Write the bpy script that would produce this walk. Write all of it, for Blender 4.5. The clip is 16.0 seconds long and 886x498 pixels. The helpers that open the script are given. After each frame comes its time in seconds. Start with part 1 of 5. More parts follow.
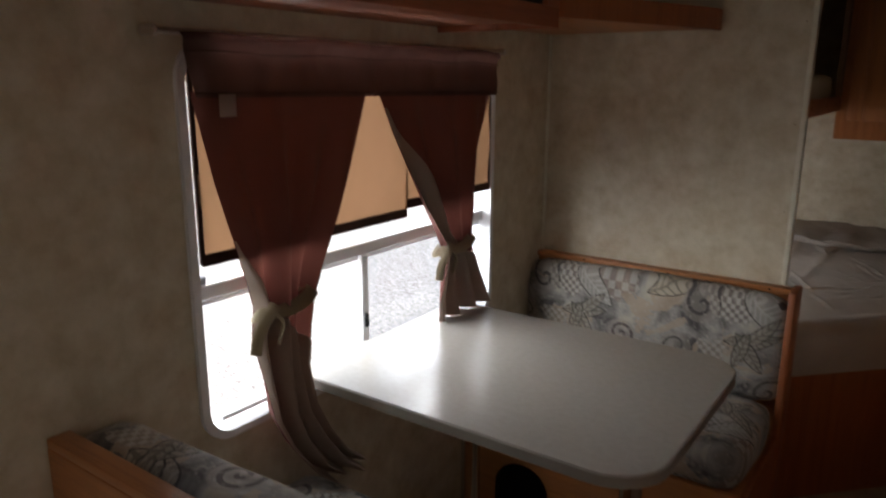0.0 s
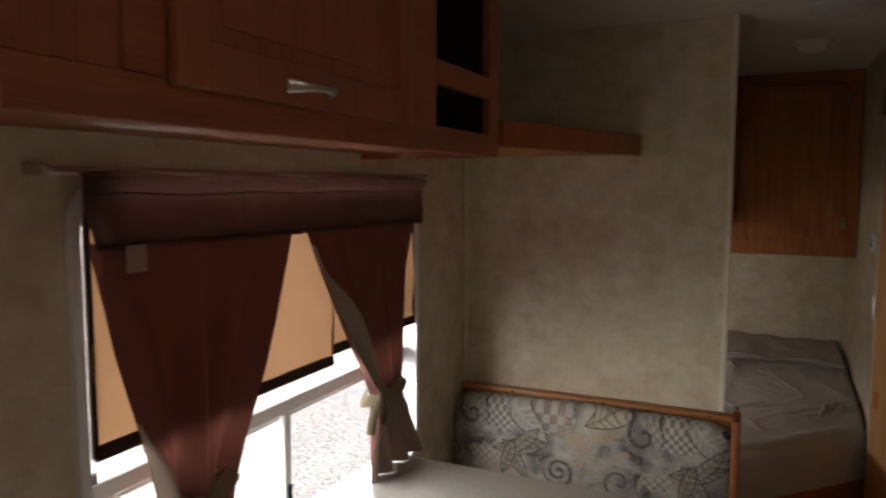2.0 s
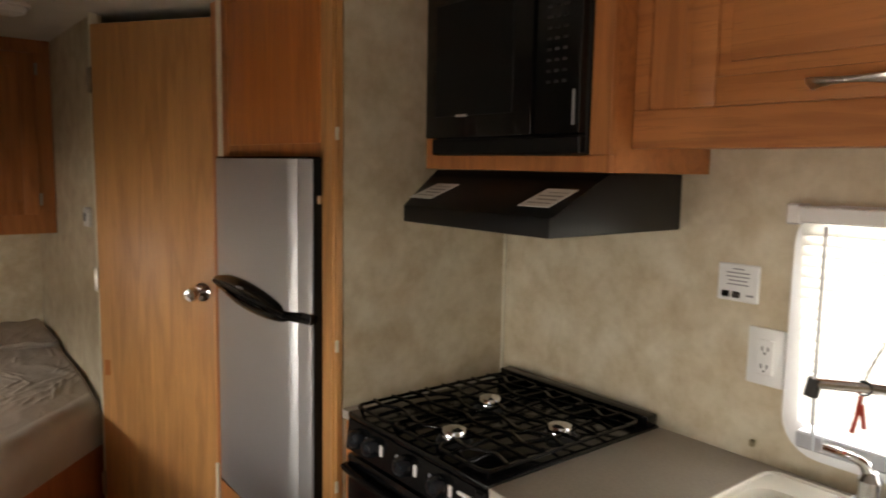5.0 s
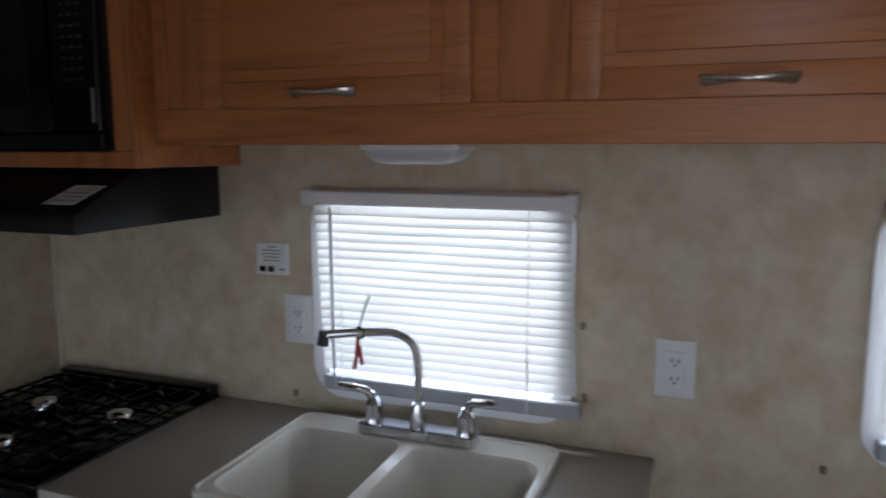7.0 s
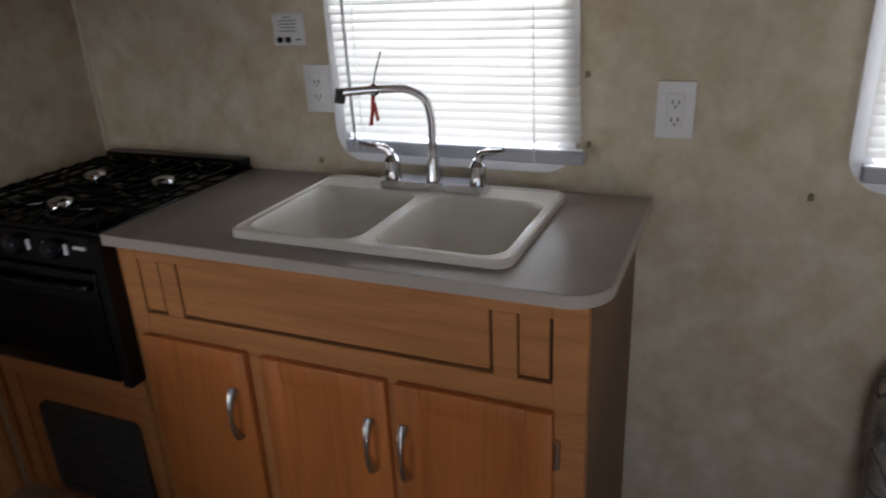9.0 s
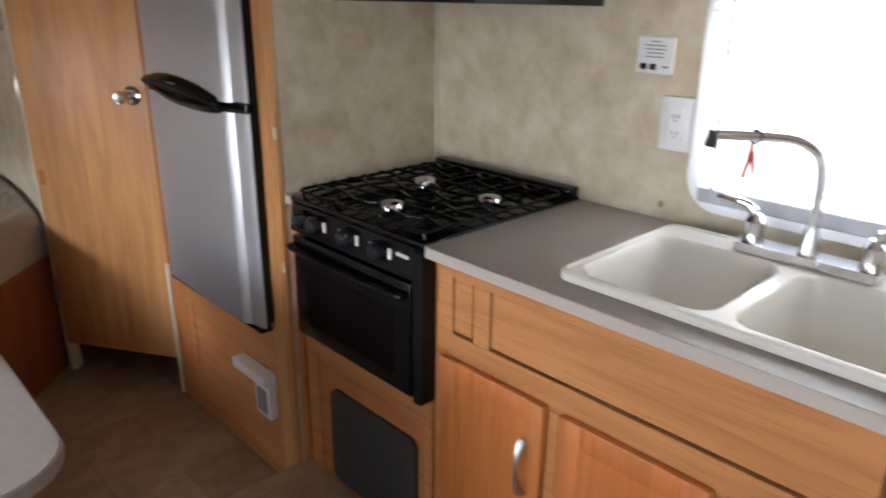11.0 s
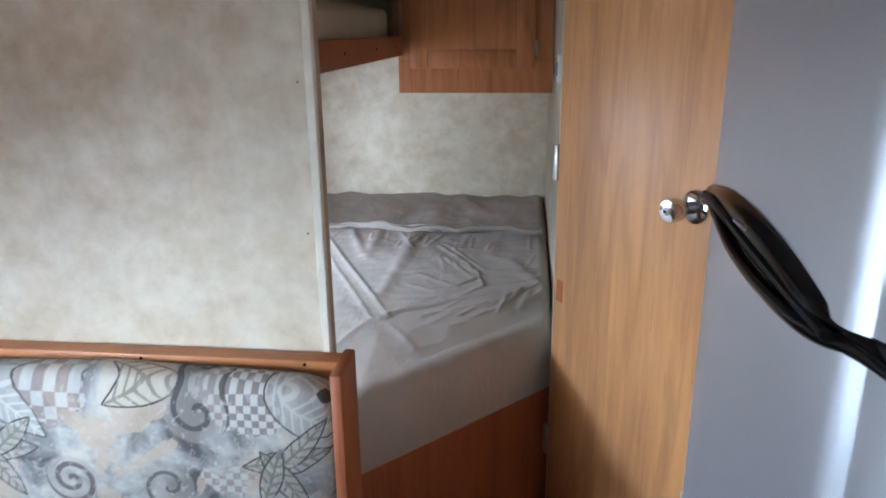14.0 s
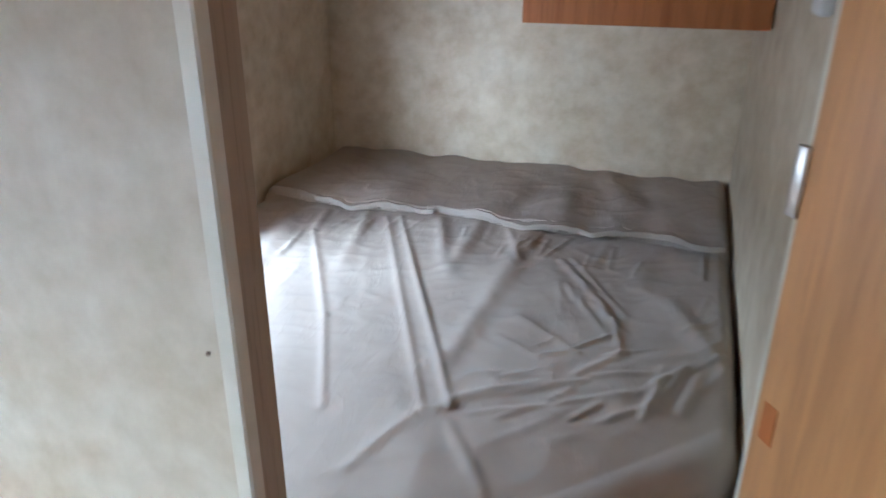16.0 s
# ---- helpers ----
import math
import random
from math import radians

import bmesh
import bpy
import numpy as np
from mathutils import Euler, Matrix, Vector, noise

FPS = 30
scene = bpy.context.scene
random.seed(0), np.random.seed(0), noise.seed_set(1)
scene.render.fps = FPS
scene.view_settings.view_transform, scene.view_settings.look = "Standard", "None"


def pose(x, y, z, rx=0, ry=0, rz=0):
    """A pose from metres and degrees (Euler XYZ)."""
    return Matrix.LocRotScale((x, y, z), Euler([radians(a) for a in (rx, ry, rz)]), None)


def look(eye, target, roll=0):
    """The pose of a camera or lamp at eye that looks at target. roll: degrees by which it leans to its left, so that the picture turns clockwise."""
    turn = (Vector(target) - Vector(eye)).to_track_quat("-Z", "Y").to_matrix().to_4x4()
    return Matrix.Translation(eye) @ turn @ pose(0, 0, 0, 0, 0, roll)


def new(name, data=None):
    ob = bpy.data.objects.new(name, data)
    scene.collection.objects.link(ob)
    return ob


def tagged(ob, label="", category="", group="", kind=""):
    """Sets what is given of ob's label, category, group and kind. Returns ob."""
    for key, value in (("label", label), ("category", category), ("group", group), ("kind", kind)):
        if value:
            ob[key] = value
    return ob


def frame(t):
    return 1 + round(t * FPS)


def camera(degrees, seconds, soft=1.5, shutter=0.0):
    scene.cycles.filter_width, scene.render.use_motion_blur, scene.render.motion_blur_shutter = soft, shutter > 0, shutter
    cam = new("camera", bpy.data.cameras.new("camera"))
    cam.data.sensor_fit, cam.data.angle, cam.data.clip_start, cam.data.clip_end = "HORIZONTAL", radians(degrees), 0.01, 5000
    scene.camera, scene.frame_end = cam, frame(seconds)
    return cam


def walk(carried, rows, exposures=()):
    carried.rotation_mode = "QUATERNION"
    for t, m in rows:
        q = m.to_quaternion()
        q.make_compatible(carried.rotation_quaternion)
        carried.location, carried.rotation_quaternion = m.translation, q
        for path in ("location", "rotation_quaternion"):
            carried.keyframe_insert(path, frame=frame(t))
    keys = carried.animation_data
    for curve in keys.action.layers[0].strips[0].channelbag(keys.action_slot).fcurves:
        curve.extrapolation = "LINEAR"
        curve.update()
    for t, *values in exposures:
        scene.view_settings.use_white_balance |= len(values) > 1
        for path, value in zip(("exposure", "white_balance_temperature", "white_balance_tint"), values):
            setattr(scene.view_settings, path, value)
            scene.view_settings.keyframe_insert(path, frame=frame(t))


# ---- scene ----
cam = camera(64.1, 16.0, 1.8, 0.4)
PATH = [
    (0, (0.26, -0.377, 1.43), (-0.858, 1.215, 0.963), 0.3),
    (0.5, (0.228, -0.332, 1.475), (-1.01, 1.205, 1.149), -0.1),
    (1, (0.153, -0.322, 1.497), (-1.079, 1.242, 1.305), -0.2),
    (1.5, (0.061, -0.312, 1.501), (-1.003, 1.376, 1.375), 0.0),
    (2, (0.009, -0.274, 1.493), (-0.82, 1.537, 1.311), 0.1),
    (2.5, (-0.027, -0.171, 1.481), (-0.602, 1.735, 1.282), -0.3),
    (3, (-0.074, -0.077, 1.493), (-0.263, 1.903, 1.281), 0.4),
    (3.5, (-0.149, -0.065, 1.496), (0.186, 1.895, 1.279), 1.6),
    (4, (-0.197, -0.081, 1.486), (0.563, 1.755, 1.259), 2.1),
    (6.5, (-0.245, -0.341, 1.518), (1.462, 0.666, 1.248), -0.5),
    (7, (-0.271, -0.385, 1.524), (1.587, 0.303, 1.246), 0.0),
    (7.5, (-0.3, -0.436, 1.5), (1.619, 0.054, 1.219), -0.7),
    (8, (-0.295, -0.421, 1.453), (1.617, -0.01, 1.035), -1.0),
    (8.5, (-0.315, -0.459, 1.424), (1.511, 0.079, 0.812), -1.7),
    (9, (-0.368, -0.48, 1.398), (1.329, 0.27, 0.652), -2.9),
    (11.5, (-0.21, -0.11, 1.384), (0.804, 1.491, 0.745), 0.2),
    (12, (-0.011, 0.073, 1.37), (0.59, 1.878, 0.754), -0.9),
    (12.5, (0.079, 0.232, 1.381), (0.492, 2.093, 0.776), 0.6),
    (13, (0.172, 0.412, 1.394), (0.362, 2.311, 0.795), 1.1),
    (13.5, (0.27, 0.599, 1.399), (0.152, 2.504, 0.803), 0.3),
    (14, (0.264, 0.8, 1.386), (0.052, 2.699, 0.793), -0.6),
    (14.5, (0.248, 1.012, 1.374), (0.048, 2.898, 0.74), 0.4),
    (15, (0.294, 1.199, 1.365), (-0.021, 3.056, 0.693), -0.0),
    (15.5, (0.275, 1.389, 1.342), (-0.164, 3.206, 0.631), 0.0),
    (16, (0.209, 1.605, 1.325), (-0.376, 3.354, 0.551), 0.3),
]
walk(cam, [(r[0], look(*r[1:])) for r in PATH], [
    (0.0, 1.1, 6700, 13), (1.0, 0.53, 6850, 13), (2.0, 1.22, 7200, 14), (3.0, 1.8, 8200, 15), (4.0, 2.35, 9100, 13),
    (6.5, 2.15, 5750, 12), (7.0, 1.0, 5750, 12), (8.5, 0.72, 5750, 12), (9.0, 1.1, 6350, 14), (11.5, 3.15, 6150, 12), (12.0, 3.4, 6050, 11),
    (13.5, 3.35, 5100, 6), (14.5, 3.0, 5150, 7), (16.0, 3.0, 5150, 7),
])

# ---- light ----
world = bpy.data.worlds.new("sky")
scene.world = world
world.use_nodes = True
wn = world.node_tree
sky = wn.nodes.new("ShaderNodeTexSky")
sky.sky_type = "NISHITA"
sky.sun_disc = False
sky.sun_elevation = radians(48)
sky.sun_rotation = radians(8)
sky.dust_density = 3.0
wn.links.new(sky.outputs[0], wn.nodes["Background"].inputs[0])
wn.nodes["Background"].inputs[1].default_value = 0.15

sun_data = bpy.data.lights.new("sun", "SUN")
sun_data.energy = 5.0
sun_data.angle = radians(12)
sun_data.color = (1.0, 0.95, 0.88)
sun = new("sun", sun_data)
sun.matrix_world = look((1.2, 8.0, 9.0), (0, 0, 0))


def window_light(name, place, target, w, h, watts):
    data = bpy.data.lights.new(name, "AREA")
    data.shape, data.size, data.size_y, data.energy = "RECTANGLE", w, h, watts
    data.color = (0.93, 0.97, 1.0)
    ob = new(name, data)
    ob.matrix_world = look(place, target)
    return ob


# daylight that falls in through the windows and the open entry door
window_light("dinette_daylight", (-1.50, 0.78, 1.20), (0.0, 1.35, 1.05), 1.5, 0.8, 29.0)
window_light("bed_daylight", (-1.65, 2.50, 1.65), (-0.45, 2.62, 0.60), 0.8, 0.7, 15.0)
window_light("sink_daylight", (1.45, 0.15, 1.25), (0, 0.15, 1.05), 0.6, 0.5, 4.0)
window_light("sofa_daylight", (1.45, -1.08, 1.25), (0, -1.08, 1.05), 0.8, 0.5, 6.0)
window_light("entry_daylight", (-1.7, -0.75, 1.5), (0.6, -0.2, 0.7), 0.7, 1.2, 3.5)


# ---- materials ----
def mat(name, color, rough=0.5, metal=0.0, spec=0.5):
    m = bpy.data.materials.new(name)
    m.use_nodes = True
    b = m.node_tree.nodes["Principled BSDF"]
    b.inputs["Base Color"].default_value = (*color, 1)
    b.inputs["Roughness"].default_value = rough
    b.inputs["Metallic"].default_value = metal
    b.inputs["Specular IOR Level"].default_value = spec
    return m


def nd(m, kind, **sets):
    n = m.node_tree.nodes.new(kind)
    for k, v in sets.items():
        n.inputs[k.replace("_", " ")].default_value = v
    return n


def link(m, a, b):
    m.node_tree.links.new(a, b)


def coords(m, scale=(1, 1, 1), turn=(0, 0, 0)):
    tc = m.node_tree.nodes.new("ShaderNodeTexCoord")
    mp = m.node_tree.nodes.new("ShaderNodeMapping")
    mp.inputs["Scale"].default_value = scale
    mp.inputs["Rotation"].default_value = [radians(a) for a in turn]
    link(m, tc.outputs["Object"], mp.inputs["Vector"])
    return mp.outputs["Vector"]


def noise_of(m, vec, scale, detail=4.0, rough=0.55, distort=0.0):
    n = nd(m, "ShaderNodeTexNoise", Scale=scale, Detail=detail, Roughness=rough, Distortion=distort)
    link(m, vec, n.inputs["Vector"])
    return n.outputs["Fac"]


def ramp(m, fac, stops):
    r = m.node_tree.nodes.new("ShaderNodeValToRGB")
    e = r.color_ramp.elements
    while len(e) < len(stops):
        e.new(0.5)
    for s, (p, c) in zip(e, stops):
        s.position, s.color = p, (*c, 1)
    link(m, fac, r.inputs["Fac"])
    return r.outputs["Color"]


def mix(m, fac, a, b, how="MIX"):
    n = m.node_tree.nodes.new("ShaderNodeMix")
    n.data_type, n.blend_type = "RGBA", how
    for sock, v in ((n.inputs[0], fac), (n.inputs[6], a), (n.inputs[7], b)):
        if isinstance(v, (int, float)):
            sock.default_value = v
        elif isinstance(v, tuple):
            sock.default_value = (*v, 1)
        else:
            link(m, v, sock)
    return n.outputs[2]


def calc(m, how, a, b=0.0, c=0.0):
    n = m.node_tree.nodes.new("ShaderNodeMath")
    n.operation = how
    for sock, v in zip(n.inputs, (a, b, c)):
        if isinstance(v, (int, float)):
            sock.default_value = v
        else:
            link(m, v, sock)
    return n.outputs[0]


def base(m, out):
    link(m, out, m.node_tree.nodes["Principled BSDF"].inputs["Base Color"])


def bump(m, fac, strength=0.2, dist=0.002):
    b = nd(m, "ShaderNodeBump", Strength=strength, Distance=dist)
    link(m, fac, b.inputs["Height"])
    link(m, b.outputs[0], m.node_tree.nodes["Principled BSDF"].inputs["Normal"])


def rough_by(m, fac, lo, hi):
    n = nd(m, "ShaderNodeMapRange")
    n.inputs[3].default_value, n.inputs[4].default_value = lo, hi
    link(m, fac, n.inputs[0])
    link(m, n.outputs[0], m.node_tree.nodes["Principled BSDF"].inputs["Roughness"])


def wallpaper():
    m = mat("mottled_wallpaper", (0.55, 0.48, 0.36), 0.55)
    v = coords(m)
    big = noise_of(m, v, 11.5, 4, 0.55, 0.2)
    fine = noise_of(m, v, 24, 5, 0.6)
    col = ramp(m, big, [(0.32, (0.47, 0.372, 0.248)), (0.44, (0.54, 0.452, 0.312)), (0.56, (0.60, 0.522, 0.385)), (0.68, (0.66, 0.592, 0.462))])
    col = mix(m, 0.27, col, ramp(m, fine, [(0.35, (0.41, 0.33, 0.21)), (0.62, (0.68, 0.60, 0.47))]))
    base(m, col)
    bump(m, fine, 0.08, 0.001)
    rough_by(m, big, 0.45, 0.62)
    return m


def oak(name, axis, light, dark, rough=0.42, scale=1.0, figure=0.0):
    m = mat(name, light, rough)
    s = [22 * scale, 22 * scale, 22 * scale]
    s["XYZ".index(axis)] = 1.3 * scale
    v = coords(m, s)
    f = [90, 90, 90]
    f["XYZ".index(axis)] = 3
    v2 = coords(m, f)
    grain = noise_of(m, v, 1.0, 6, 0.6, 1.2)
    pores = noise_of(m, v2, 2.2, 3, 0.6)
    w = coords(m)
    tone = noise_of(m, w, 3.0, 2, 0.5)
    col = ramp(m, grain, [(0.30, dark), (0.48, light), (0.70, tuple(min(1, c * 1.18) for c in light))])
    col = mix(m, calc(m, "MULTIPLY", tone, 0.30), col, tuple(c * 0.72 for c in light))
    if figure:
        g = [1.0, 1.0, 1.0]
        g["XYZ".index(axis)] = 0.10
        wv = nd(m, "ShaderNodeTexWave", Scale=9.0, Distortion=9.0, Detail=3.0)
        wv.inputs["Detail Scale"].default_value = 1.6
        wv.bands_direction = "DIAGONAL"
        link(m, coords(m, g), wv.inputs["Vector"])
        band = calc(m, "POWER", wv.outputs["Fac"], 4.0)
        patch = calc(m, "GREATER_THAN", noise_of(m, coords(m, g), 5.0, 2), 0.47)
        col = mix(m, calc(m, "MULTIPLY", calc(m, "MULTIPLY", band, patch), figure), col, tuple(c * 0.75 for c in dark))
    p = calc(m, "MULTIPLY", calc(m, "GREATER_THAN", pores, 0.60), 0.30)
    col = mix(m, p, col, tuple(c * 0.6 for c in dark))
    base(m, col)
    bump(m, pores, 0.12, 0.0006)
    rough_by(m, grain, rough - 0.07, rough + 0.1)
    return m


LIGHT, DARK = (0.45, 0.166, 0.052), (0.34, 0.110, 0.032)
OAK_Z = oak("oak_upright", "Z", LIGHT, DARK, 0.42, 1.0, 0.35)
OAK_Y = oak("oak_along", "Y", LIGHT, DARK, 0.42, 1.0, 0.35)
HONEY_Y = oak("honey_oak_along", "Y", (0.50, 0.215, 0.075), (0.41, 0.158, 0.050), 0.42, 1.0, 0.3)
OAK_X = oak("oak_across", "X", (0.47, 0.195, 0.070), (0.37, 0.135, 0.044))
OAK_DOOR = oak("oak_door_slab", "Z", (0.52, 0.170, 0.040), (0.43, 0.128, 0.028), 0.45, 0.7, 0.4)
OAK_SLAB = oak("golden_door_slab", "Z", (0.60, 0.300, 0.112), (0.53, 0.250, 0.088), 0.36, 1.1, 0.5)
OAK_RED = oak("oak_reddish", "Z", (0.33, 0.102, 0.035), (0.25, 0.072, 0.024), 0.5, 0.8)
CHERRY_Y = oak("cherry_along", "Y", (0.32, 0.098, 0.045), (0.24, 0.068, 0.030), 0.45, 1.0, 0.3)
CHERRY_Z = oak("cherry_upright", "Z", (0.32, 0.098, 0.045), (0.24, 0.068, 0.030), 0.45, 1.0, 0.3)
POST = oak("taupe_end_post", "Z", (0.38, 0.285, 0.19), (0.27, 0.195, 0.125), 0.5, 0.8)
OAK_BROWN = oak("oak_brown_side", "Z", (0.20, 0.105, 0.055), (0.14, 0.07, 0.035), 0.5, 0.8)
WALL = wallpaper()

CEIL = mat("ceiling_white", (0.66, 0.63, 0.56), 0.6)
_n = noise_of(CEIL, coords(CEIL), 60, 4)
bump(CEIL, _n, 0.15, 0.001)
base(CEIL, ramp(CEIL, noise_of(CEIL, coords(CEIL), 4, 3), [(0.3, (0.60, 0.57, 0.50)), (0.7, (0.70, 0.67, 0.60))]))

TRIM = mat("cream_trim", (0.62, 0.57, 0.44), 0.4)
base(TRIM, ramp(TRIM, noise_of(TRIM, coords(TRIM), 18, 3), [(0.3, (0.62, 0.57, 0.44)), (0.7, (0.72, 0.67, 0.55))]))
WHITE = mat("white_plastic", (0.75, 0.75, 0.74), 0.35)
ALU = mat("white_window_frame", (0.78, 0.78, 0.79), 0.3)
# blind's bottom rail with its shade put into the grey; also the grey wand
RAIL = mat("shaded_rail_and_grey_wand", (0.42, 0.43, 0.46), 0.4)
CHROME = mat("chrome", (0.62, 0.62, 0.64), 0.07, 1.0)
NICKEL = mat("brushed_nickel", (0.52, 0.49, 0.46), 0.30, 1.0)
BLACK = mat("black_enamel", (0.0035, 0.0035, 0.004), 0.18, 0, 0.28)
BLACK_MATT = mat("black_paint", (0.0045, 0.0045, 0.005), 0.42, 0, 0.22)
bump(BLACK_MATT, noise_of(BLACK_MATT, coords(BLACK_MATT), 300, 2), 0.1, 0.0005)
IRON = mat("grate_iron", (0.004, 0.004, 0.004), 0.22, 0, 0.3)
GREY = mat("grey_print", (0.22, 0.22, 0.23), 0.5)
DARKGREY = mat("dark_grey_mesh", (0.03, 0.028, 0.027), 0.6)
DIM = mat("dim_button_print", (0.03, 0.026, 0.024), 0.5)
KNOB = mat("smoky_knob_plastic", (0.012, 0.014, 0.018), 0.22, 0, 0.5)
RED = mat("red_plastic", (0.42, 0.04, 0.02), 0.4)
# near-black carrying the shade of cubbies and gaps; also a wall and switch
VOID = mat("recess_shade_and_dark_parts", (0.02, 0.013, 0.01), 0.8)

STEEL = mat("brushed_steel_door", (0.52, 0.52, 0.535), 0.36, 0.75)
_v = coords(STEEL, (60, 60, 2))
_f = noise_of(STEEL, _v, 6, 4)
rough_by(STEEL, _f, 0.40, 0.50)
bump(STEEL, _f, 0.03, 0.0004)

COUNTER = mat("taupe_laminate", (0.30, 0.265, 0.225), 0.32)
_f = noise_of(COUNTER, coords(COUNTER), 160, 4)
base(COUNTER, mix(COUNTER, 0.45, ramp(COUNTER, _f, [(0.38, (0.245, 0.215, 0.18)), (0.62, (0.31, 0.275, 0.235))]),
                  ramp(COUNTER, noise_of(COUNTER, coords(COUNTER), 9, 3), [(0.3, (0.25, 0.22, 0.185)), (0.7, (0.32, 0.285, 0.245))])))
EDGE = mat("counter_edge", (0.46, 0.41, 0.36), 0.35)
TABLE = mat("cream_table_laminate", (0.44, 0.41, 0.36), 0.24, 0, 0.8)
_f = noise_of(TABLE, coords(TABLE), 60, 5)
base(TABLE, ramp(TABLE, _f, [(0.2, (0.38, 0.352, 0.312)), (0.8, (0.43, 0.40, 0.36))]))
TABLE_EDGE = mat("brown_table_edge", (0.24, 0.215, 0.18), 0.4)
SINKW = mat("bisque_sink", (0.72, 0.69, 0.61), 0.18)


def vinyl_floor():
    m = mat("tile_print_vinyl", (0.2, 0.14, 0.09), 0.38)
    v = coords(m, (1, 1, 1), (0, 0, 0))
    br = m.node_tree.nodes.new("ShaderNodeTexBrick")
    br.offset, br.squash = 0.5, 1.0
    for k, val in (("Scale", 1.0), ("Mortar Size", 0.004), ("Mortar Smooth", 0.4), ("Bias", 0.0), ("Brick Width", 0.40), ("Row Height", 0.20)):
        br.inputs[k].default_value = val
    br.inputs["Color1"].default_value = (0.44, 0.34, 0.25, 1)
    br.inputs["Color2"].default_value = (0.27, 0.18, 0.115, 1)
    br.inputs["Mortar"].default_value = (0.20, 0.14, 0.095, 1)
    link(m, v, br.inputs["Vector"])
    n = noise_of(m, v, 11, 6, 0.65)
    col = mix(m, 0.55, br.outputs["Color"], ramp(m, n, [(0.3, (0.20, 0.135, 0.085)), (0.7, (0.46, 0.36, 0.265))]))
    base(m, col)
    bump(m, br.outputs["Fac"], 0.15, -0.001)
    return m


FLOOR = vinyl_floor()


def cloth(name, color, through_color, share=0.4, weave=900):
    """Thin cloth that lets some daylight through."""
    m = mat(name, color, 0.85, 0, 0.2)
    nt = m.node_tree
    out, b = nt.nodes["Material Output"], nt.nodes["Principled BSDF"]
    tr = nt.nodes.new("ShaderNodeBsdfTranslucent")
    tr.inputs["Color"].default_value = (*through_color, 1)
    mx = nt.nodes.new("ShaderNodeMixShader")
    mx.inputs[0].default_value = share
    nt.links.new(b.outputs[0], mx.inputs[1])
    nt.links.new(tr.outputs[0], mx.inputs[2])
    nt.links.new(mx.outputs[0], out.inputs["Surface"])
    n = noise_of(m, coords(m), weave, 2)
    bump(m, n, 0.2, 0.0006)
    n2 = noise_of(m, coords(m), 14, 4)
    base(m, mix(m, calc(m, "MULTIPLY", n2, 0.35), color, tuple(c * 0.65 for c in color)))
    return m


CURTAIN = cloth("rust_brown_curtain", (0.12, 0.043, 0.035), (0.21, 0.070, 0.052), 0.15)
VALANCE = cloth("dark_brown_valance", (0.056, 0.030, 0.025), (0.13, 0.056, 0.044), 0.24)
SHADE = cloth("tan_shade_cloth", (0.36, 0.21, 0.11), (0.44, 0.235, 0.125), 0.10)
HEM = cloth("dark_shade_hem", (0.05, 0.022, 0.016), (0.06, 0.03, 0.02), 0.15)
TIE = cloth("olive_tan_tieback", (0.33, 0.27, 0.18), (0.35, 0.27, 0.17), 0.2)
LABEL = cloth("white_label", (0.5, 0.4, 0.35), (0.55, 0.40, 0.35), 0.4)
BLIND = cloth("white_blind_slat", (0.78, 0.78, 0.77), (0.78, 0.76, 0.71), 0.25, 60)
LINING = cloth("pale_tan_lining", (0.34, 0.265, 0.215), (0.36, 0.25, 0.19), 0.25)
SHEET = mat("taupe_bedsheet", (0.40, 0.345, 0.30), 0.85, 0, 0.2)
_w = calc(SHEET, "ABSOLUTE", calc(SHEET, "SUBTRACT", noise_of(SHEET, coords(SHEET, (34, 9, 9), (0, 0, 35)), 1.0, 3, 0.5, 0.6), 0.5))
_p = calc(SHEET, "GREATER_THAN", noise_of(SHEET, coords(SHEET), 6, 2), 0.5)
_c = calc(SHEET, "MULTIPLY", calc(SHEET, "MAXIMUM", calc(SHEET, "SUBTRACT", 0.10, _w), 0.0), calc(SHEET, "MULTIPLY", _p, 6.0))
bump(SHEET, calc(SHEET, "ADD", _c, calc(SHEET, "MULTIPLY", noise_of(SHEET, coords(SHEET), 700, 2), 0.08)), 0.18, 0.004)
base(SHEET, ramp(SHEET, noise_of(SHEET, coords(SHEET), 5, 4), [(0.3, (0.39, 0.348, 0.295)), (0.7, (0.45, 0.405, 0.345))]))
MATTRESS = mat("beige_ticking", (0.42, 0.35, 0.26), 0.8)

GLASS = bpy.data.materials.new("window_glass")
GLASS.use_nodes = True
_g = GLASS.node_tree
_t = _g.nodes.new("ShaderNodeBsdfTransparent")
_t.inputs[0].default_value = (0.93, 0.95, 0.95, 1)
_s = _g.nodes.new("ShaderNodeBsdfGlossy")
_s.inputs["Roughness"].default_value = 0.02
_x = _g.nodes.new("ShaderNodeMixShader")
_x.inputs[0].default_value = 0.06
_g.links.new(_t.outputs[0], _x.inputs[1])
_g.links.new(_s.outputs[0], _x.inputs[2])
_g.links.new(_x.outputs[0], _g.nodes["Material Output"].inputs["Surface"])

SCREEN = bpy.data.materials.new("insect_screen")
SCREEN.use_nodes = True
_g = SCREEN.node_tree
_t = _g.nodes.new("ShaderNodeBsdfTransparent")
_t.inputs[0].default_value = (0.80, 0.81, 0.83, 1)
_g.links.new(_t.outputs[0], _g.nodes["Material Output"].inputs["Surface"])

LENS = mat("frosted_light_lens", (0.8, 0.8, 0.8), 0.35)
LENS.node_tree.nodes["Principled BSDF"].inputs["Transmission Weight"].default_value = 0.4

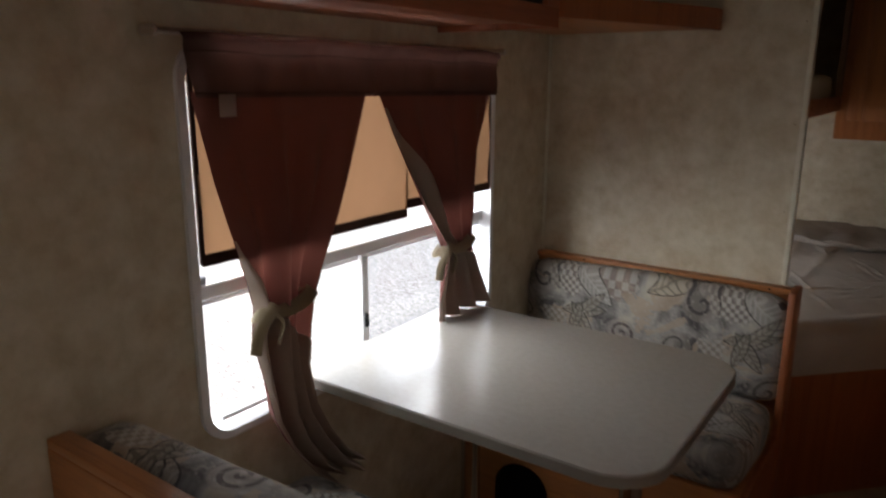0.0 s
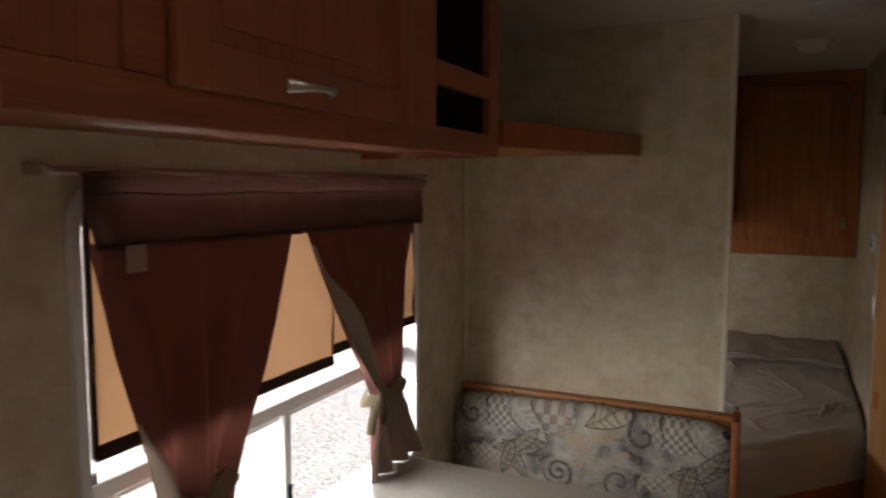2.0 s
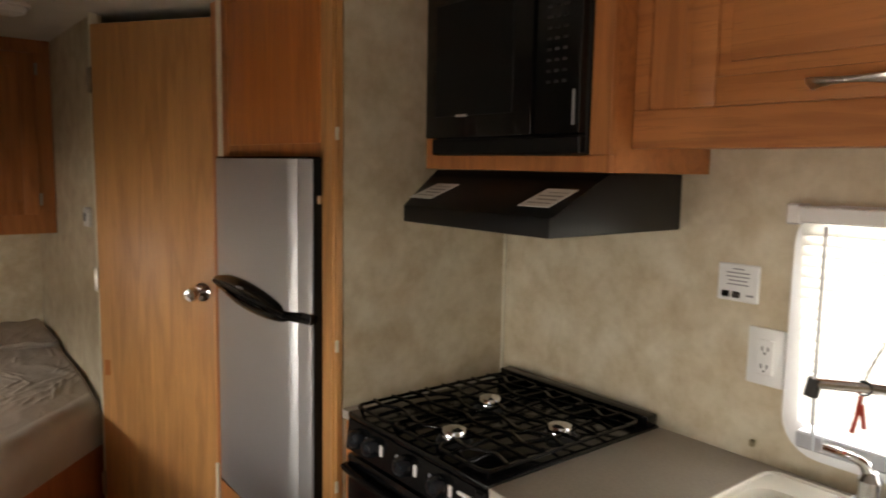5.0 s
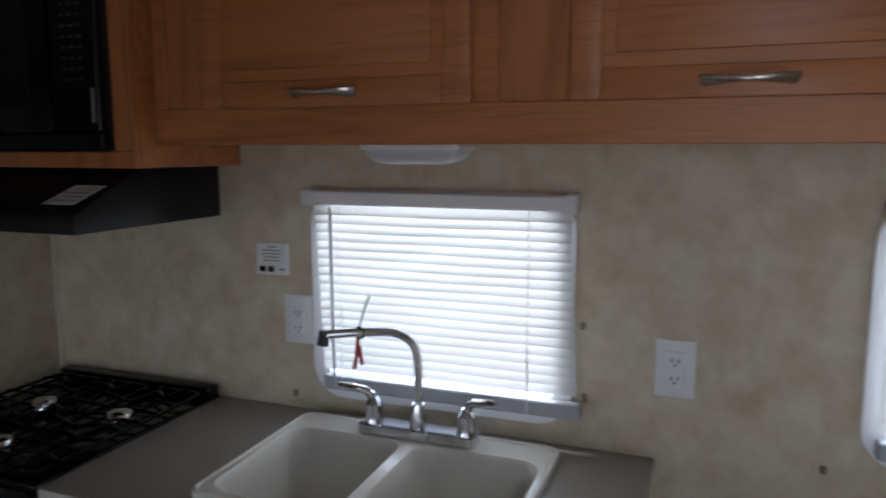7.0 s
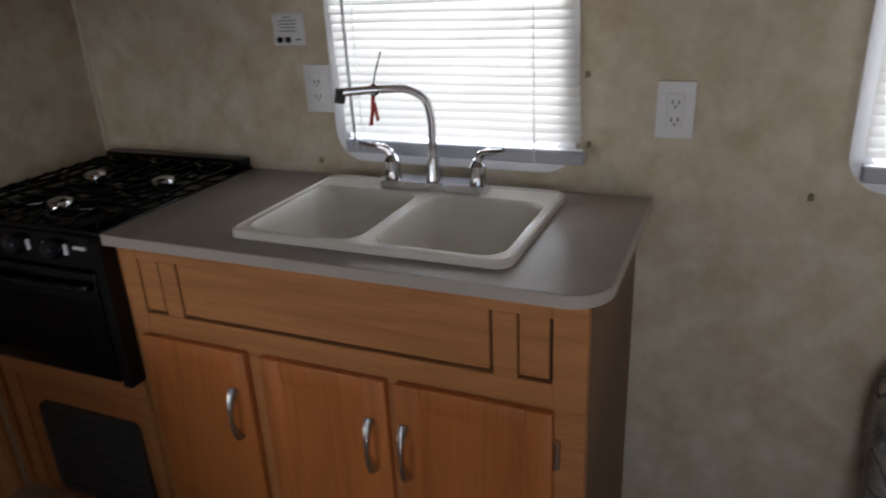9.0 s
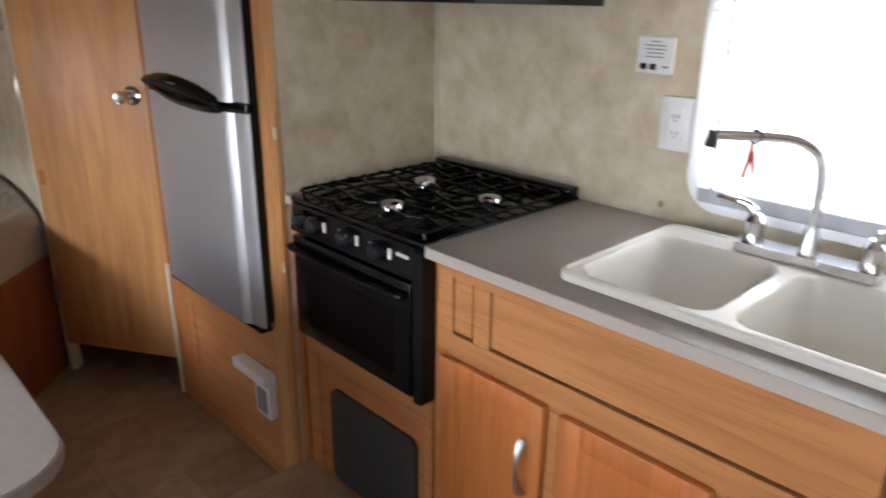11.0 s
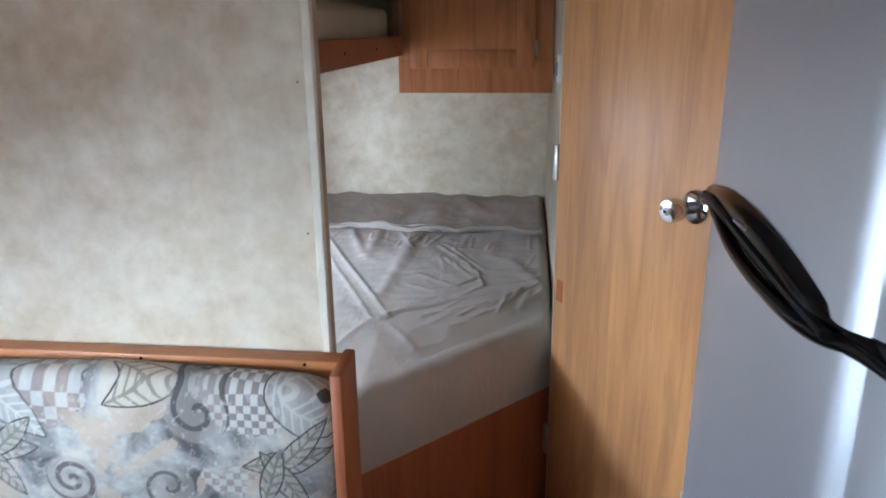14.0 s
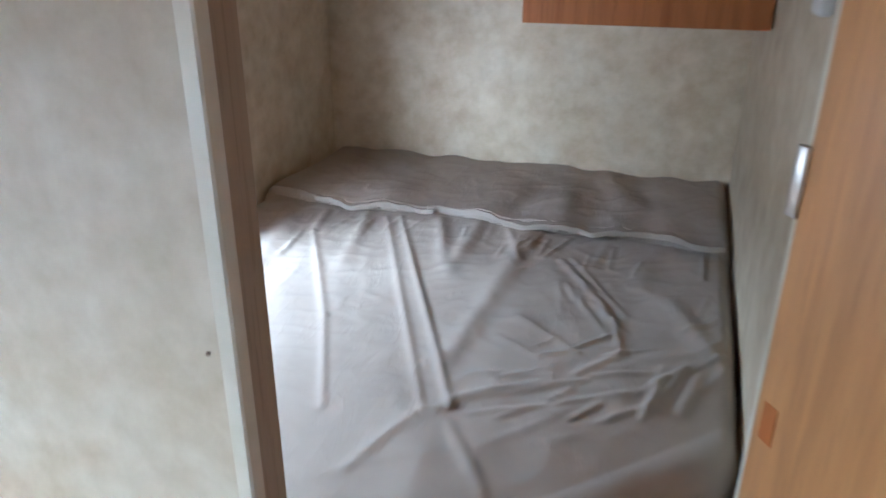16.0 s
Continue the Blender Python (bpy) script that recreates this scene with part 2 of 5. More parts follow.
GRAVEL = mat("pale_gravel", (0.42, 0.41, 0.40), 0.9)
_n = noise_of(GRAVEL, coords(GRAVEL), 26, 6, 0.75)
base(GRAVEL, ramp(GRAVEL, _n, [(0.36, (0.14, 0.137, 0.133)), (0.48, (0.38, 0.375, 0.37)), (0.60, (0.62, 0.615, 0.61))]))
bump(GRAVEL, _n, 0.6, 0.02)


PX, PZ = 0.56, 0.44


def upholstery():
    """Collage print: grey washes, checks, scrolls and leaves."""
    m = mat("collage_print_upholstery", (0.4, 0.38, 0.35), 0.85, 0, 0.2)
    tc = m.node_tree.nodes.new("ShaderNodeTexCoord")
    sp = m.node_tree.nodes.new("ShaderNodeSeparateXYZ")
    link(m, tc.outputs["Object"], sp.inputs[0])
    px = sp.outputs["X"]
    # the print runs up the back and over the seat
    pz = calc(m, "SUBTRACT", sp.outputs["Z"], sp.outputs["Y"])
    cb = m.node_tree.nodes.new("ShaderNodeCombineXYZ")
    link(m, px, cb.inputs[0]); link(m, pz, cb.inputs[1])
    v = cb.outputs[0]
    wash = noise_of(m, v, 9, 5, 0.6, 0.5)
    wash2 = nd(m, "ShaderNodeTexNoise", Scale=5.0, Detail=5.0, Distortion=1.0)
    mp = nd(m, "ShaderNodeMapping"); mp.inputs["Location"].default_value = (3.1, 7.7, 1.0)
    link(m, v, mp.inputs["Vector"]); link(m, mp.outputs[0], wash2.inputs["Vector"])
    col = ramp(m, wash, [(0.36, (0.12, 0.115, 0.118)), (0.44, (0.27, 0.265, 0.262)), (0.54, (0.46, 0.455, 0.44)), (0.63, (0.62, 0.585, 0.51))])
    warm = calc(m, "GREATER_THAN", wash2.outputs["Fac"], 0.56)
    col = mix(m, calc(m, "MULTIPLY", warm, 0.75), col, (0.56, 0.46, 0.36))

    def repeat(value, period, shift):
        t = calc(m, "ADD", value, 50 * period + shift)
        return calc(m, "SUBTRACT", calc(m, "FLOORED_MODULO", t, period), period / 2)

    def inside(u, w, ru, rw):
        a = calc(m, "DIVIDE", u, ru); b = calc(m, "DIVIDE", w, rw)
        return calc(m, "LESS_THAN", calc(m, "ADD", calc(m, "MULTIPLY", a, a), calc(m, "MULTIPLY", b, b)), 1.0)

    torn = calc(m, "MULTIPLY", calc(m, "SUBTRACT", noise_of(m, v, 22, 3), 0.5), 0.09)

    def checks(col, sx, sz, ru, rw, size, ink, alpha):
        u, w = calc(m, "ADD", repeat(px, PX, sx), torn), calc(m, "SUBTRACT", repeat(pz, PZ, sz), torn)
        ch = nd(m, "ShaderNodeTexChecker", Scale=1.0 / size)
        link(m, v, ch.inputs["Vector"])
        f = calc(m, "MULTIPLY", inside(u, w, ru, rw), alpha)
        ch.inputs["Color1"].default_value = (0.64, 0.62, 0.58, 1)
        ch.inputs["Color2"].default_value = (*ink, 1)
        return mix(m, f, col, ch.outputs["Color"])

    def scroll(col, sx, sz, r0, turns, wide, ink, sign=1.0):
        u, w = repeat(px, PX, sx), repeat(pz, PZ, sz)
        rr = calc(m, "SQRT", calc(m, "ADD", calc(m, "MULTIPLY", u, u), calc(m, "MULTIPLY", w, w)))
        th = calc(m, "DIVIDE", calc(m, "ARCTAN2", w, u), 2 * math.pi)
        s = calc(m, "FRACT", calc(m, "ADD", calc(m, "MULTIPLY", calc(m, "DIVIDE", rr, r0), turns), calc(m, "ADD", calc(m, "MULTIPLY", th, sign), 3.0)))
        line = calc(m, "LESS_THAN", calc(m, "ABSOLUTE", calc(m, "SUBTRACT", s, 0.5)), wide)
        disc = calc(m, "LESS_THAN", rr, r0)
        col = mix(m, calc(m, "MULTIPLY", disc, 0.45), col, (0.40, 0.37, 0.34))
        return mix(m, calc(m, "MULTIPLY", calc(m, "MULTIPLY", line, disc), 0.85), col, ink)

    def leaf(col, sx, sz, ru, rw, turn, fill, vein):
        u0, w0 = repeat(px, PX, sx), repeat(pz, PZ, sz)
        c, s = math.cos(turn), math.sin(turn)
        u = calc(m, "ADD", calc(m, "MULTIPLY", u0, c), calc(m, "MULTIPLY", w0, s))
        w = calc(m, "SUBTRACT", calc(m, "MULTIPLY", w0, c), calc(m, "MULTIPLY", u0, s))
        # lens shape
        a = calc(m, "DIVIDE", u, ru)
        edge = calc(m, "MULTIPLY", calc(m, "SUBTRACT", 1.0, calc(m, "MULTIPLY", a, a)), rw)
        f = calc(m, "LESS_THAN", calc(m, "ABSOLUTE", w), edge)
        rim = calc(m, "LESS_THAN", calc(m, "ABSOLUTE", calc(m, "SUBTRACT", calc(m, "ABSOLUTE", w), edge)), 0.0018)
        ribs = calc(m, "LESS_THAN", calc(m, "FRACT", calc(m, "MULTIPLY", calc(m, "ADD", u, calc(m, "MULTIPLY", calc(m, "ABSOLUTE", w), -0.9)), 48.0)), 0.28)
        mid = calc(m, "LESS_THAN", calc(m, "ABSOLUTE", w), 0.0025)
        col = mix(m, calc(m, "MULTIPLY", f, 0.7), col, fill)
        col = mix(m, calc(m, "MULTIPLY", calc(m, "MULTIPLY", f, calc(m, "MAXIMUM", ribs, mid)), 0.75), col, vein)
        return mix(m, calc(m, "MULTIPLY", rim, calc(m, "LESS_THAN", calc(m, "ABSOLUTE", a), 1.0)), col, (0.10, 0.095, 0.09))

    # motif centres in the print's own plane; the print repeats every 0.56 by 0.44
    def at(x, z):
        return -(x + 0.5) + PX / 2, -(z + 0.128) + PZ / 2

    col = checks(col, *at(-0.60, 0.76), 0.075, 0.055, 0.024, (0.36, 0.30, 0.27), 0.7)
    col = checks(col, *at(-0.255, 0.60), 0.050, 0.030, 0.014, (0.36, 0.32, 0.28), 0.7)
    col = checks(col, *at(-0.215, 0.75), 0.075, 0.060, 0.0135, (0.27, 0.245, 0.235), 0.9)
    col = leaf(col, *at(-0.385, 0.780), 0.105, 0.030, 0.35, (0.60, 0.56, 0.46), (0.22, 0.21, 0.17))
    col = leaf(col, *at(-0.115, 0.735), 0.095, 0.036, -0.68, (0.44, 0.44, 0.42), (0.66, 0.65, 0.62))
    col = leaf(col, *at(-0.145, 0.640), 0.085, 0.024, 0.15, (0.44, 0.42, 0.37), (0.18, 0.17, 0.15))
    col = leaf(col, *at(-0.120, 0.665), 0.070, 0.020, 0.75, (0.46, 0.44, 0.39), (0.20, 0.19, 0.16))
    col = leaf(col, *at(-0.150, 0.600), 0.075, 0.022, -0.95, (0.44, 0.42, 0.37), (0.18, 0.17, 0.15))
    col = leaf(col, *at(-0.175, 0.605), 0.065, 0.020, 1.25, (0.42, 0.40, 0.35), (0.18, 0.17, 0.15))
    col = scroll(col, *at(-0.305, 0.735), 0.062, 1.5, 0.13, (0.085, 0.08, 0.085))
    col = scroll(col, *at(-0.375, 0.580), 0.050, 1.25, 0.10, (0.12, 0.11, 0.11), -1.0)
    col = scroll(col, *at(-0.565, 0.588), 0.052, 1.9, 0.2, (0.12, 0.10, 0.105))
    col = scroll(col, *at(-0.090, 0.47), 0.050, 1.6, 0.15, (0.14, 0.13, 0.12))
    fine = noise_of(m, v, 70, 3)
    col = mix(m, calc(m, "MULTIPLY", calc(m, "GREATER_THAN", fine, 0.60), 0.35), col, (0.66, 0.64, 0.60))
    base(m, mix(m, 1.0, col, (0.72, 0.69, 0.65), "MULTIPLY"))
    bump(m, noise_of(m, v, 600, 2), 0.25, 0.0008)
    return m


PRINT = upholstery()


# ---- building helpers ----
BASES = {}


def thing(name, at, label, category, group="", kind=""):
    ob = new(name)
    ob.empty_display_size = 0.05
    ob.location = at
    BASES[ob.name] = Vector(at)
    return tagged(ob, label, category, group, kind)


def finish(name, bm, material, shift, smooth=35):
    bmesh.ops.recalc_face_normals(bm, faces=bm.faces)
    for v in bm.verts:
        v.co -= shift
    me = bpy.data.meshes.new(name)
    bm.to_mesh(me)
    bm.free()
    for p in me.polygons:
        p.use_smooth = True
    me.set_sharp_from_angle(angle=radians(smooth))
    me.materials.append(material)
    return new(name, me)


def part(name, bm, material, parent, label="", smooth=35):
    """Links a bmesh, given in the room's metres, as one mesh under a thing or a part."""
    shift = BASES[parent.name]
    ob = finish(name, bm, material, shift, smooth)
    ob.parent = parent
    BASES[ob.name] = shift
    return tagged(ob, label)


def solo(name, bm, material, label="", category="", kind="", group="", smooth=35):
    """A thing or a piece of the setting that is one mesh."""
    ob = finish(name, bm, material, Vector((0, 0, 0)), smooth)
    BASES[ob.name] = Vector((0, 0, 0))
    return tagged(ob, label, category, group, kind)


def box(bm, a, b, bev=0.002, seg=1):
    vs = bmesh.ops.create_cube(bm, size=1)["verts"]
    for v in vs:
        v.co = Vector([(a[i] + b[i]) / 2 + v.co[i] * (b[i] - a[i]) for i in range(3)])
    if bev:
        es = list({e for v in vs for e in v.link_edges})
        bmesh.ops.bevel(bm, geom=es, offset=bev, segments=seg, affect="EDGES", profile=0.5)
    return bm


def boxes(*pairs, bev=0.002, seg=1):
    bm = bmesh.new()
    for a, b in pairs:
        box(bm, a, b, bev, seg)
    return bm


def tube(bm, pts, radii, n=12, caps=True):
    pts = [Vector(p) for p in pts]
    if isinstance(radii, (int, float, tuple)):
        radii = [radii] * len(pts)
    rings, ref = [], None
    for i, p in enumerate(pts):
        d = (pts[min(i + 1, len(pts) - 1)] - pts[max(i - 1, 0)]).normalized()
        if ref is None:
            ref = d.orthogonal().normalized()
        ref = (ref - d * ref.dot(d)).normalized()
        side = d.cross(ref)
        r = radii[i]
        ru, rv = r if isinstance(r, tuple) else (r, r)
        rings.append([bm.verts.new(p + ref * ru * math.cos(2 * math.pi * k / n) + side * rv * math.sin(2 * math.pi * k / n)) for k in range(n)])
    for a, b in zip(rings, rings[1:]):
        for k in range(n):
            bm.faces.new((a[k], a[(k + 1) % n], b[(k + 1) % n], b[k]))
    if caps:
        bm.faces.new(rings[0][::-1])
        bm.faces.new(rings[-1])
    return bm


def arc(points, steps=8):
    """A smooth line through a few points (Catmull-Rom)."""
    p = [Vector(q) for q in points]
    p = [p[0] * 2 - p[1]] + p + [p[-1] * 2 - p[-2]]
    out = []
    for i in range(1, len(p) - 2):
        for s in range(steps):
            t = s / steps
            out.append(0.5 * (2 * p[i] + (p[i + 1] - p[i - 1]) * t + (2 * p[i - 1] - 5 * p[i] + 4 * p[i + 1] - p[i + 2]) * t * t
                              + (3 * p[i] - p[i - 1] - 3 * p[i + 1] + p[i + 2]) * t ** 3))
    return out + [p[-2]]


def rrect(u0, u1, v0, v1, r, n=6):
    out = []
    rs = r if isinstance(r, tuple) else (r,) * 4
    for cu, cv, a0, rr in ((u1 - rs[0], v1 - rs[0], 0, rs[0]), (u0 + rs[1], v1 - rs[1], 90, rs[1]), (u0 + rs[2], v0 + rs[2], 180, rs[2]), (u1 - rs[3], v0 + rs[3], 270, rs[3])):
        for k in range(n + 1):
            a = radians(a0 + 90 * k / n)
            out.append((cu + rr * math.cos(a), cv + rr * math.sin(a)))
    return out


def put(axis, w, uv):
    u, v = uv
    return {"x": (w, u, v), "y": (u, w, v), "z": (u, v, w)}[axis]


def slab(bm, axis, lo, hi, outer, holes=(), bev=0.0):
    """A plate square to an axis, with an outline and holes that go through it."""
    sides = []
    for w in (lo, hi):
        edges = []
        loops = []
        for loop in (outer, *holes):
            vs = [bm.verts.new(put(axis, w, p)) for p in loop]
            loops.append(vs)
            edges += [bm.edges.new((vs[i], vs[(i + 1) % len(vs)])) for i in range(len(vs))]
        if holes:
            bmesh.ops.triangle_fill(bm, use_beauty=True, use_dissolve=False, edges=edges)
        else:
            bm.faces.new(loops[0])
        sides.append(loops)
    for la, lb in zip(*sides):
        for i in range(len(la)):
            j = (i + 1) % len(la)
            bm.faces.new((la[i], la[j], lb[j], lb[i]))
    return bm


def ring(bm, axis, lo, hi, outer, inner):
    """A frame between two outlines with equally many points."""
    n = len(outer)
    vs = [[bm.verts.new(put(axis, w, p)) for p in loop] for w in (lo, hi) for loop in (outer, inner)]
    for i in range(n):
        j = (i + 1) % n
        bm.faces.new((vs[0][i], vs[0][j], vs[1][j], vs[1][i]))
        bm.faces.new((vs[2][i], vs[2][j], vs[3][j], vs[3][i]))
        bm.faces.new((vs[0][i], vs[0][j], vs[2][j], vs[2][i]))
        bm.faces.new((vs[1][i], vs[1][j], vs[3][j], vs[3][i]))
    return bm


def rect(u0, u1, v0, v1):
    return [(u0, v0), (u1, v0), (u1, v1), (u0, v1)]


def sheet(bm, nu, nv, f):
    g = [[bm.verts.new(f(i / nu, j / nv)) for j in range(nv + 1)] for i in range(nu + 1)]
    for i in range(nu):
        for j in range(nv):
            bm.faces.new((g[i][j], g[i + 1][j], g[i + 1][j + 1], g[i][j + 1]))
    return bm


def disc(bm, c, axis, r, depth, n=20, bev=0.0):
    """A short cylinder from c along an axis vector."""
    c, d = Vector(c), Vector(axis).normalized()
    rr = [(r, 0), (r, depth - bev), (r - bev, depth)] if bev else [(r, 0), (r, depth)]
    pts = [c + d * h for _, h in rr]
    return tube(bm, pts, [q for q, _ in rr], n)


def cushion(a, b, soft=0.035, seed=0, cells=14, puff=0.012):
    """A padded block with rounded edges and a slightly uneven face."""
    bm = bmesh.new()
    box(bm, a, b, 0)
    bmesh.ops.subdivide_edges(bm, edges=bm.edges[:], cuts=cells, use_grid_fill=True)
    lo, hi = Vector(a), Vector(b)
    mid = (lo + hi) / 2
    for v in bm.verts:
        core = Vector([min(max(v.co[i], lo[i] + soft), hi[i] - soft) for i in range(3)])
        d = v.co - core
        if d.length > 1e-6:
            v.co = core + d.normalized() * soft
        e = [max(0.0, 1 - abs(v.co[i] - mid[i]) / (hi[i] - mid[i])) for i in range(3)]
        w = min(1.0, 3 * max(e[0] * e[1], e[1] * e[2], e[0] * e[2]))
        n = (v.co - mid).normalized()
        v.co += n * (puff * w + 0.006 * noise.noise(v.co * 9 + Vector((seed, 0, 0))) * w)
    return bm


def door_leaf(parent, axis, face, out, u0, u1, v0, v1, material, frame_w=0.055, thick=0.018, name="door", label="", relief=0.006):
    """A framed door that lies on a cabinet's face; out is +1 or -1 along the axis."""
    bm = bmesh.new()

    def block(a0, a1, c0, c1, w, bev):
        nonlocal bm
        q0, q1 = sorted((face + out * 0.0005, face + out * w))
        box(bm, put(axis, q0, (a0, c0)), put(axis, q1, (a1, c1)), bev, 2)

    f = frame_w
    block(u0 + f - 0.002, u1 - f + 0.002, v0 + f - 0.002, v1 - f + 0.002, thick - relief, 0.0)
    leaf = part(name, bm, material, parent, label)
    for piece, a0, a1, c0, c1, w in (("stile", u0, u0 + f, v0, v1, thick), ("stile", u1 - f, u1, v0, v1, thick),
                                     ("rail", u0 + f, u1 - f, v0, v0 + f, thick - 0.0004), ("rail", u0 + f, u1 - f, v1 - f, v1, thick - 0.0004)):
        bm = bmesh.new()
        block(a0, a1, c0, c1, w, 0.003)
        part(piece, bm, material, leaf)
    if relief > 0.004:
        bm = bmesh.new()
        block(u0 + f + 0.022, u1 - f - 0.022, v0 + f + 0.022, v1 - f - 0.022, thick - 0.002, 0.0035)
        part("raised_panel", bm, material, leaf)
    return leaf


def bow_handle(parent, axis, face, out, u, v, length, upright, name="handle"):
    """A bowed metal pull with flat flared ends."""
    bm = bmesh.new()
    pts, rad = [], []
    for k in range(17):
        s = -1 + k / 8
        along = s * length / 2
        off = face + out * (0.004 + 0.022 * (1 - s * s) ** 0.8)
        uv = (u, v + along) if upright else (u + along, v)
        pts.append(put(axis, off, uv))
        flat = 0.0045 + 0.006 * abs(s) ** 1.5
        rad.append((0.0045, flat))
    tube(bm, pts, rad, 10)
    return part(name, bm, NICKEL, parent, "bowed nickel handle")


# ---- structure ----
W0, W1, TOP = -0.945, 1.145, 1.985
Y0, YP, YB = -2.20, 2.0, 3.70
DIN = (0.462, 1.598, 0.672, 1.49)
BEDW = (2.14, 2.90, 0.80, 1.20)
SINKWIN = (-0.135, 0.445, 0.965, 1.425)
SOFAWIN = (-1.48, -0.68, 0.965, 1.425)

solo("floor", boxes(((W0 - 0.06, Y0 - 0.06, -0.08), (W1 + 0.06, YB + 0.06, 0.0)), bev=0), FLOOR, "brown stone-tile print vinyl floor", "floor", "structure")
solo("ceiling", boxes(((W0 - 0.06, Y0 - 0.06, TOP), (W1 + 0.06, YB + 0.06, TOP + 0.07)), bev=0), CEIL, "off-white textured ceiling panel", "ceiling", "structure")

bm = slab(bmesh.new(), "x", W0 - 0.05, W0, rect(Y0, YB, 0, TOP), [rrect(*DIN, 0.07), rrect(*BEDW, 0.06), rrect(-1.08, -0.46, 0.03, 1.84, 0.05)])
solo("wall_west", bm, WALL, "beige mottled wallpaper wall with window openings", "wall", "structure")
bm = slab(bmesh.new(), "x", W1, W1 + 0.05, rect(Y0, YB, 0, TOP), [rrect(*SINKWIN, 0.07), rrect(*SOFAWIN, 0.07)])
solo("wall_east", bm, WALL, "beige mottled wallpaper wall behind the galley", "wall", "structure")
solo("wall_north", boxes(((W0 - 0.05, YB, 0), (W1 + 0.05, YB + 0.05, TOP)), bev=0), WALL, "beige mottled wallpaper wall behind the bed", "wall", "structure")
solo("wall_south", boxes(((W0 - 0.05, Y0 - 0.05, 0), (W1 + 0.05, Y0, TOP)), bev=0), WALL, "plain beige end wall", "wall", "structure")
# lining beside the bed, under and over its window
solo("wall_bed_side", slab(bmesh.new(), "x", W0 + 0.002, W0 + 0.07, rect(2.05, YB, 0, TOP), [rrect(*BEDW, 0.06)]), WALL, "olive beige wall beside the bed", "wall", "structure")
# partition behind the dinette
solo("partition_wall", boxes(((W0, YP, 0), (-0.098, YP + 0.045, TOP)), bev=0), WALL, "beige mottled wallpaper partition behind the dinette", "wall", "structure")
pt = thing("partition_trim", (-0.09, YP, 0), "cream edge strip and wooden end post of the partition", "trim", kind="structure")
part("edge_strip", boxes(((-0.102, YP - 0.006, 0.79), (-0.086, YP + 0.012, TOP)), bev=0.002), TRIM, pt)
part("end_post", boxes(((-0.098, YP + 0.012, 0.0), (-0.089, YP + 0.048, TOP)), bev=0.002), POST, pt)
for z in (1.035, 1.303, 1.6):
    part("nail", disc(bmesh.new(), (-0.116, YP, z), (0, -1, 0), 0.002, 0.001, 8), OAK_BROWN, pt)
# bathroom walls round the slanted door
HX, HY, KX, KY = 0.368, 2.49, 0.640, 2.062
solo("wall_bath", boxes(((0.368, HY + 0.012, 0), (0.40, YB, TOP)), bev=0), WALL, "beige mottled wallpaper wall beside the bed foot", "wall", "structure")
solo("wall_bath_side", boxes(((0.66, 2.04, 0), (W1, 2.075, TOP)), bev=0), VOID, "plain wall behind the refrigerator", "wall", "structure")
for nm, x, y in (("hinge", HX, HY), ("latch", KX, KY)):
    solo("trim_" + nm, boxes(((x - 0.014, y - 0.012, 0), (x + 0.014, y + 0.012, TOP)), bev=0.002), TRIM, "cream door jamb strip", "trim", "structure")
solo("corner_trim", boxes(((W1 - 0.009, 1.256, 0.91), (W1, 1.265, 1.49)), bev=0.002), TRIM, "cream corner strip in the galley", "trim", "structure")
solo("corner_trim", boxes(((W0, YP - 0.010, 0.80), (W0 + 0.010, YP, TOP)), bev=0.003), TRIM, "thin cream corner strip beside the dinette", "trim", "structure")
solo("baseboard", boxes(((W1 - 0.012, Y0, 0), (W1, -0.285, 0.07)), bev=0.002), OAK_BROWN, "brown wooden baseboard", "baseboard", "structure")

solo("floor_step", boxes(((0.06, 0.10, 0.0), (0.638, 1.262, 0.112)), bev=0.006, seg=2), FLOOR, "low vinyl covered step in the galley aisle", "step", "structure")

# galley end wall beside the refrigerator
solo("wall_galley_end", boxes(((0.622, 1.265, 0), (W1, 1.292, TOP)), bev=0), WALL, "beige mottled wallpaper wall beside the stove", "wall", "structure")


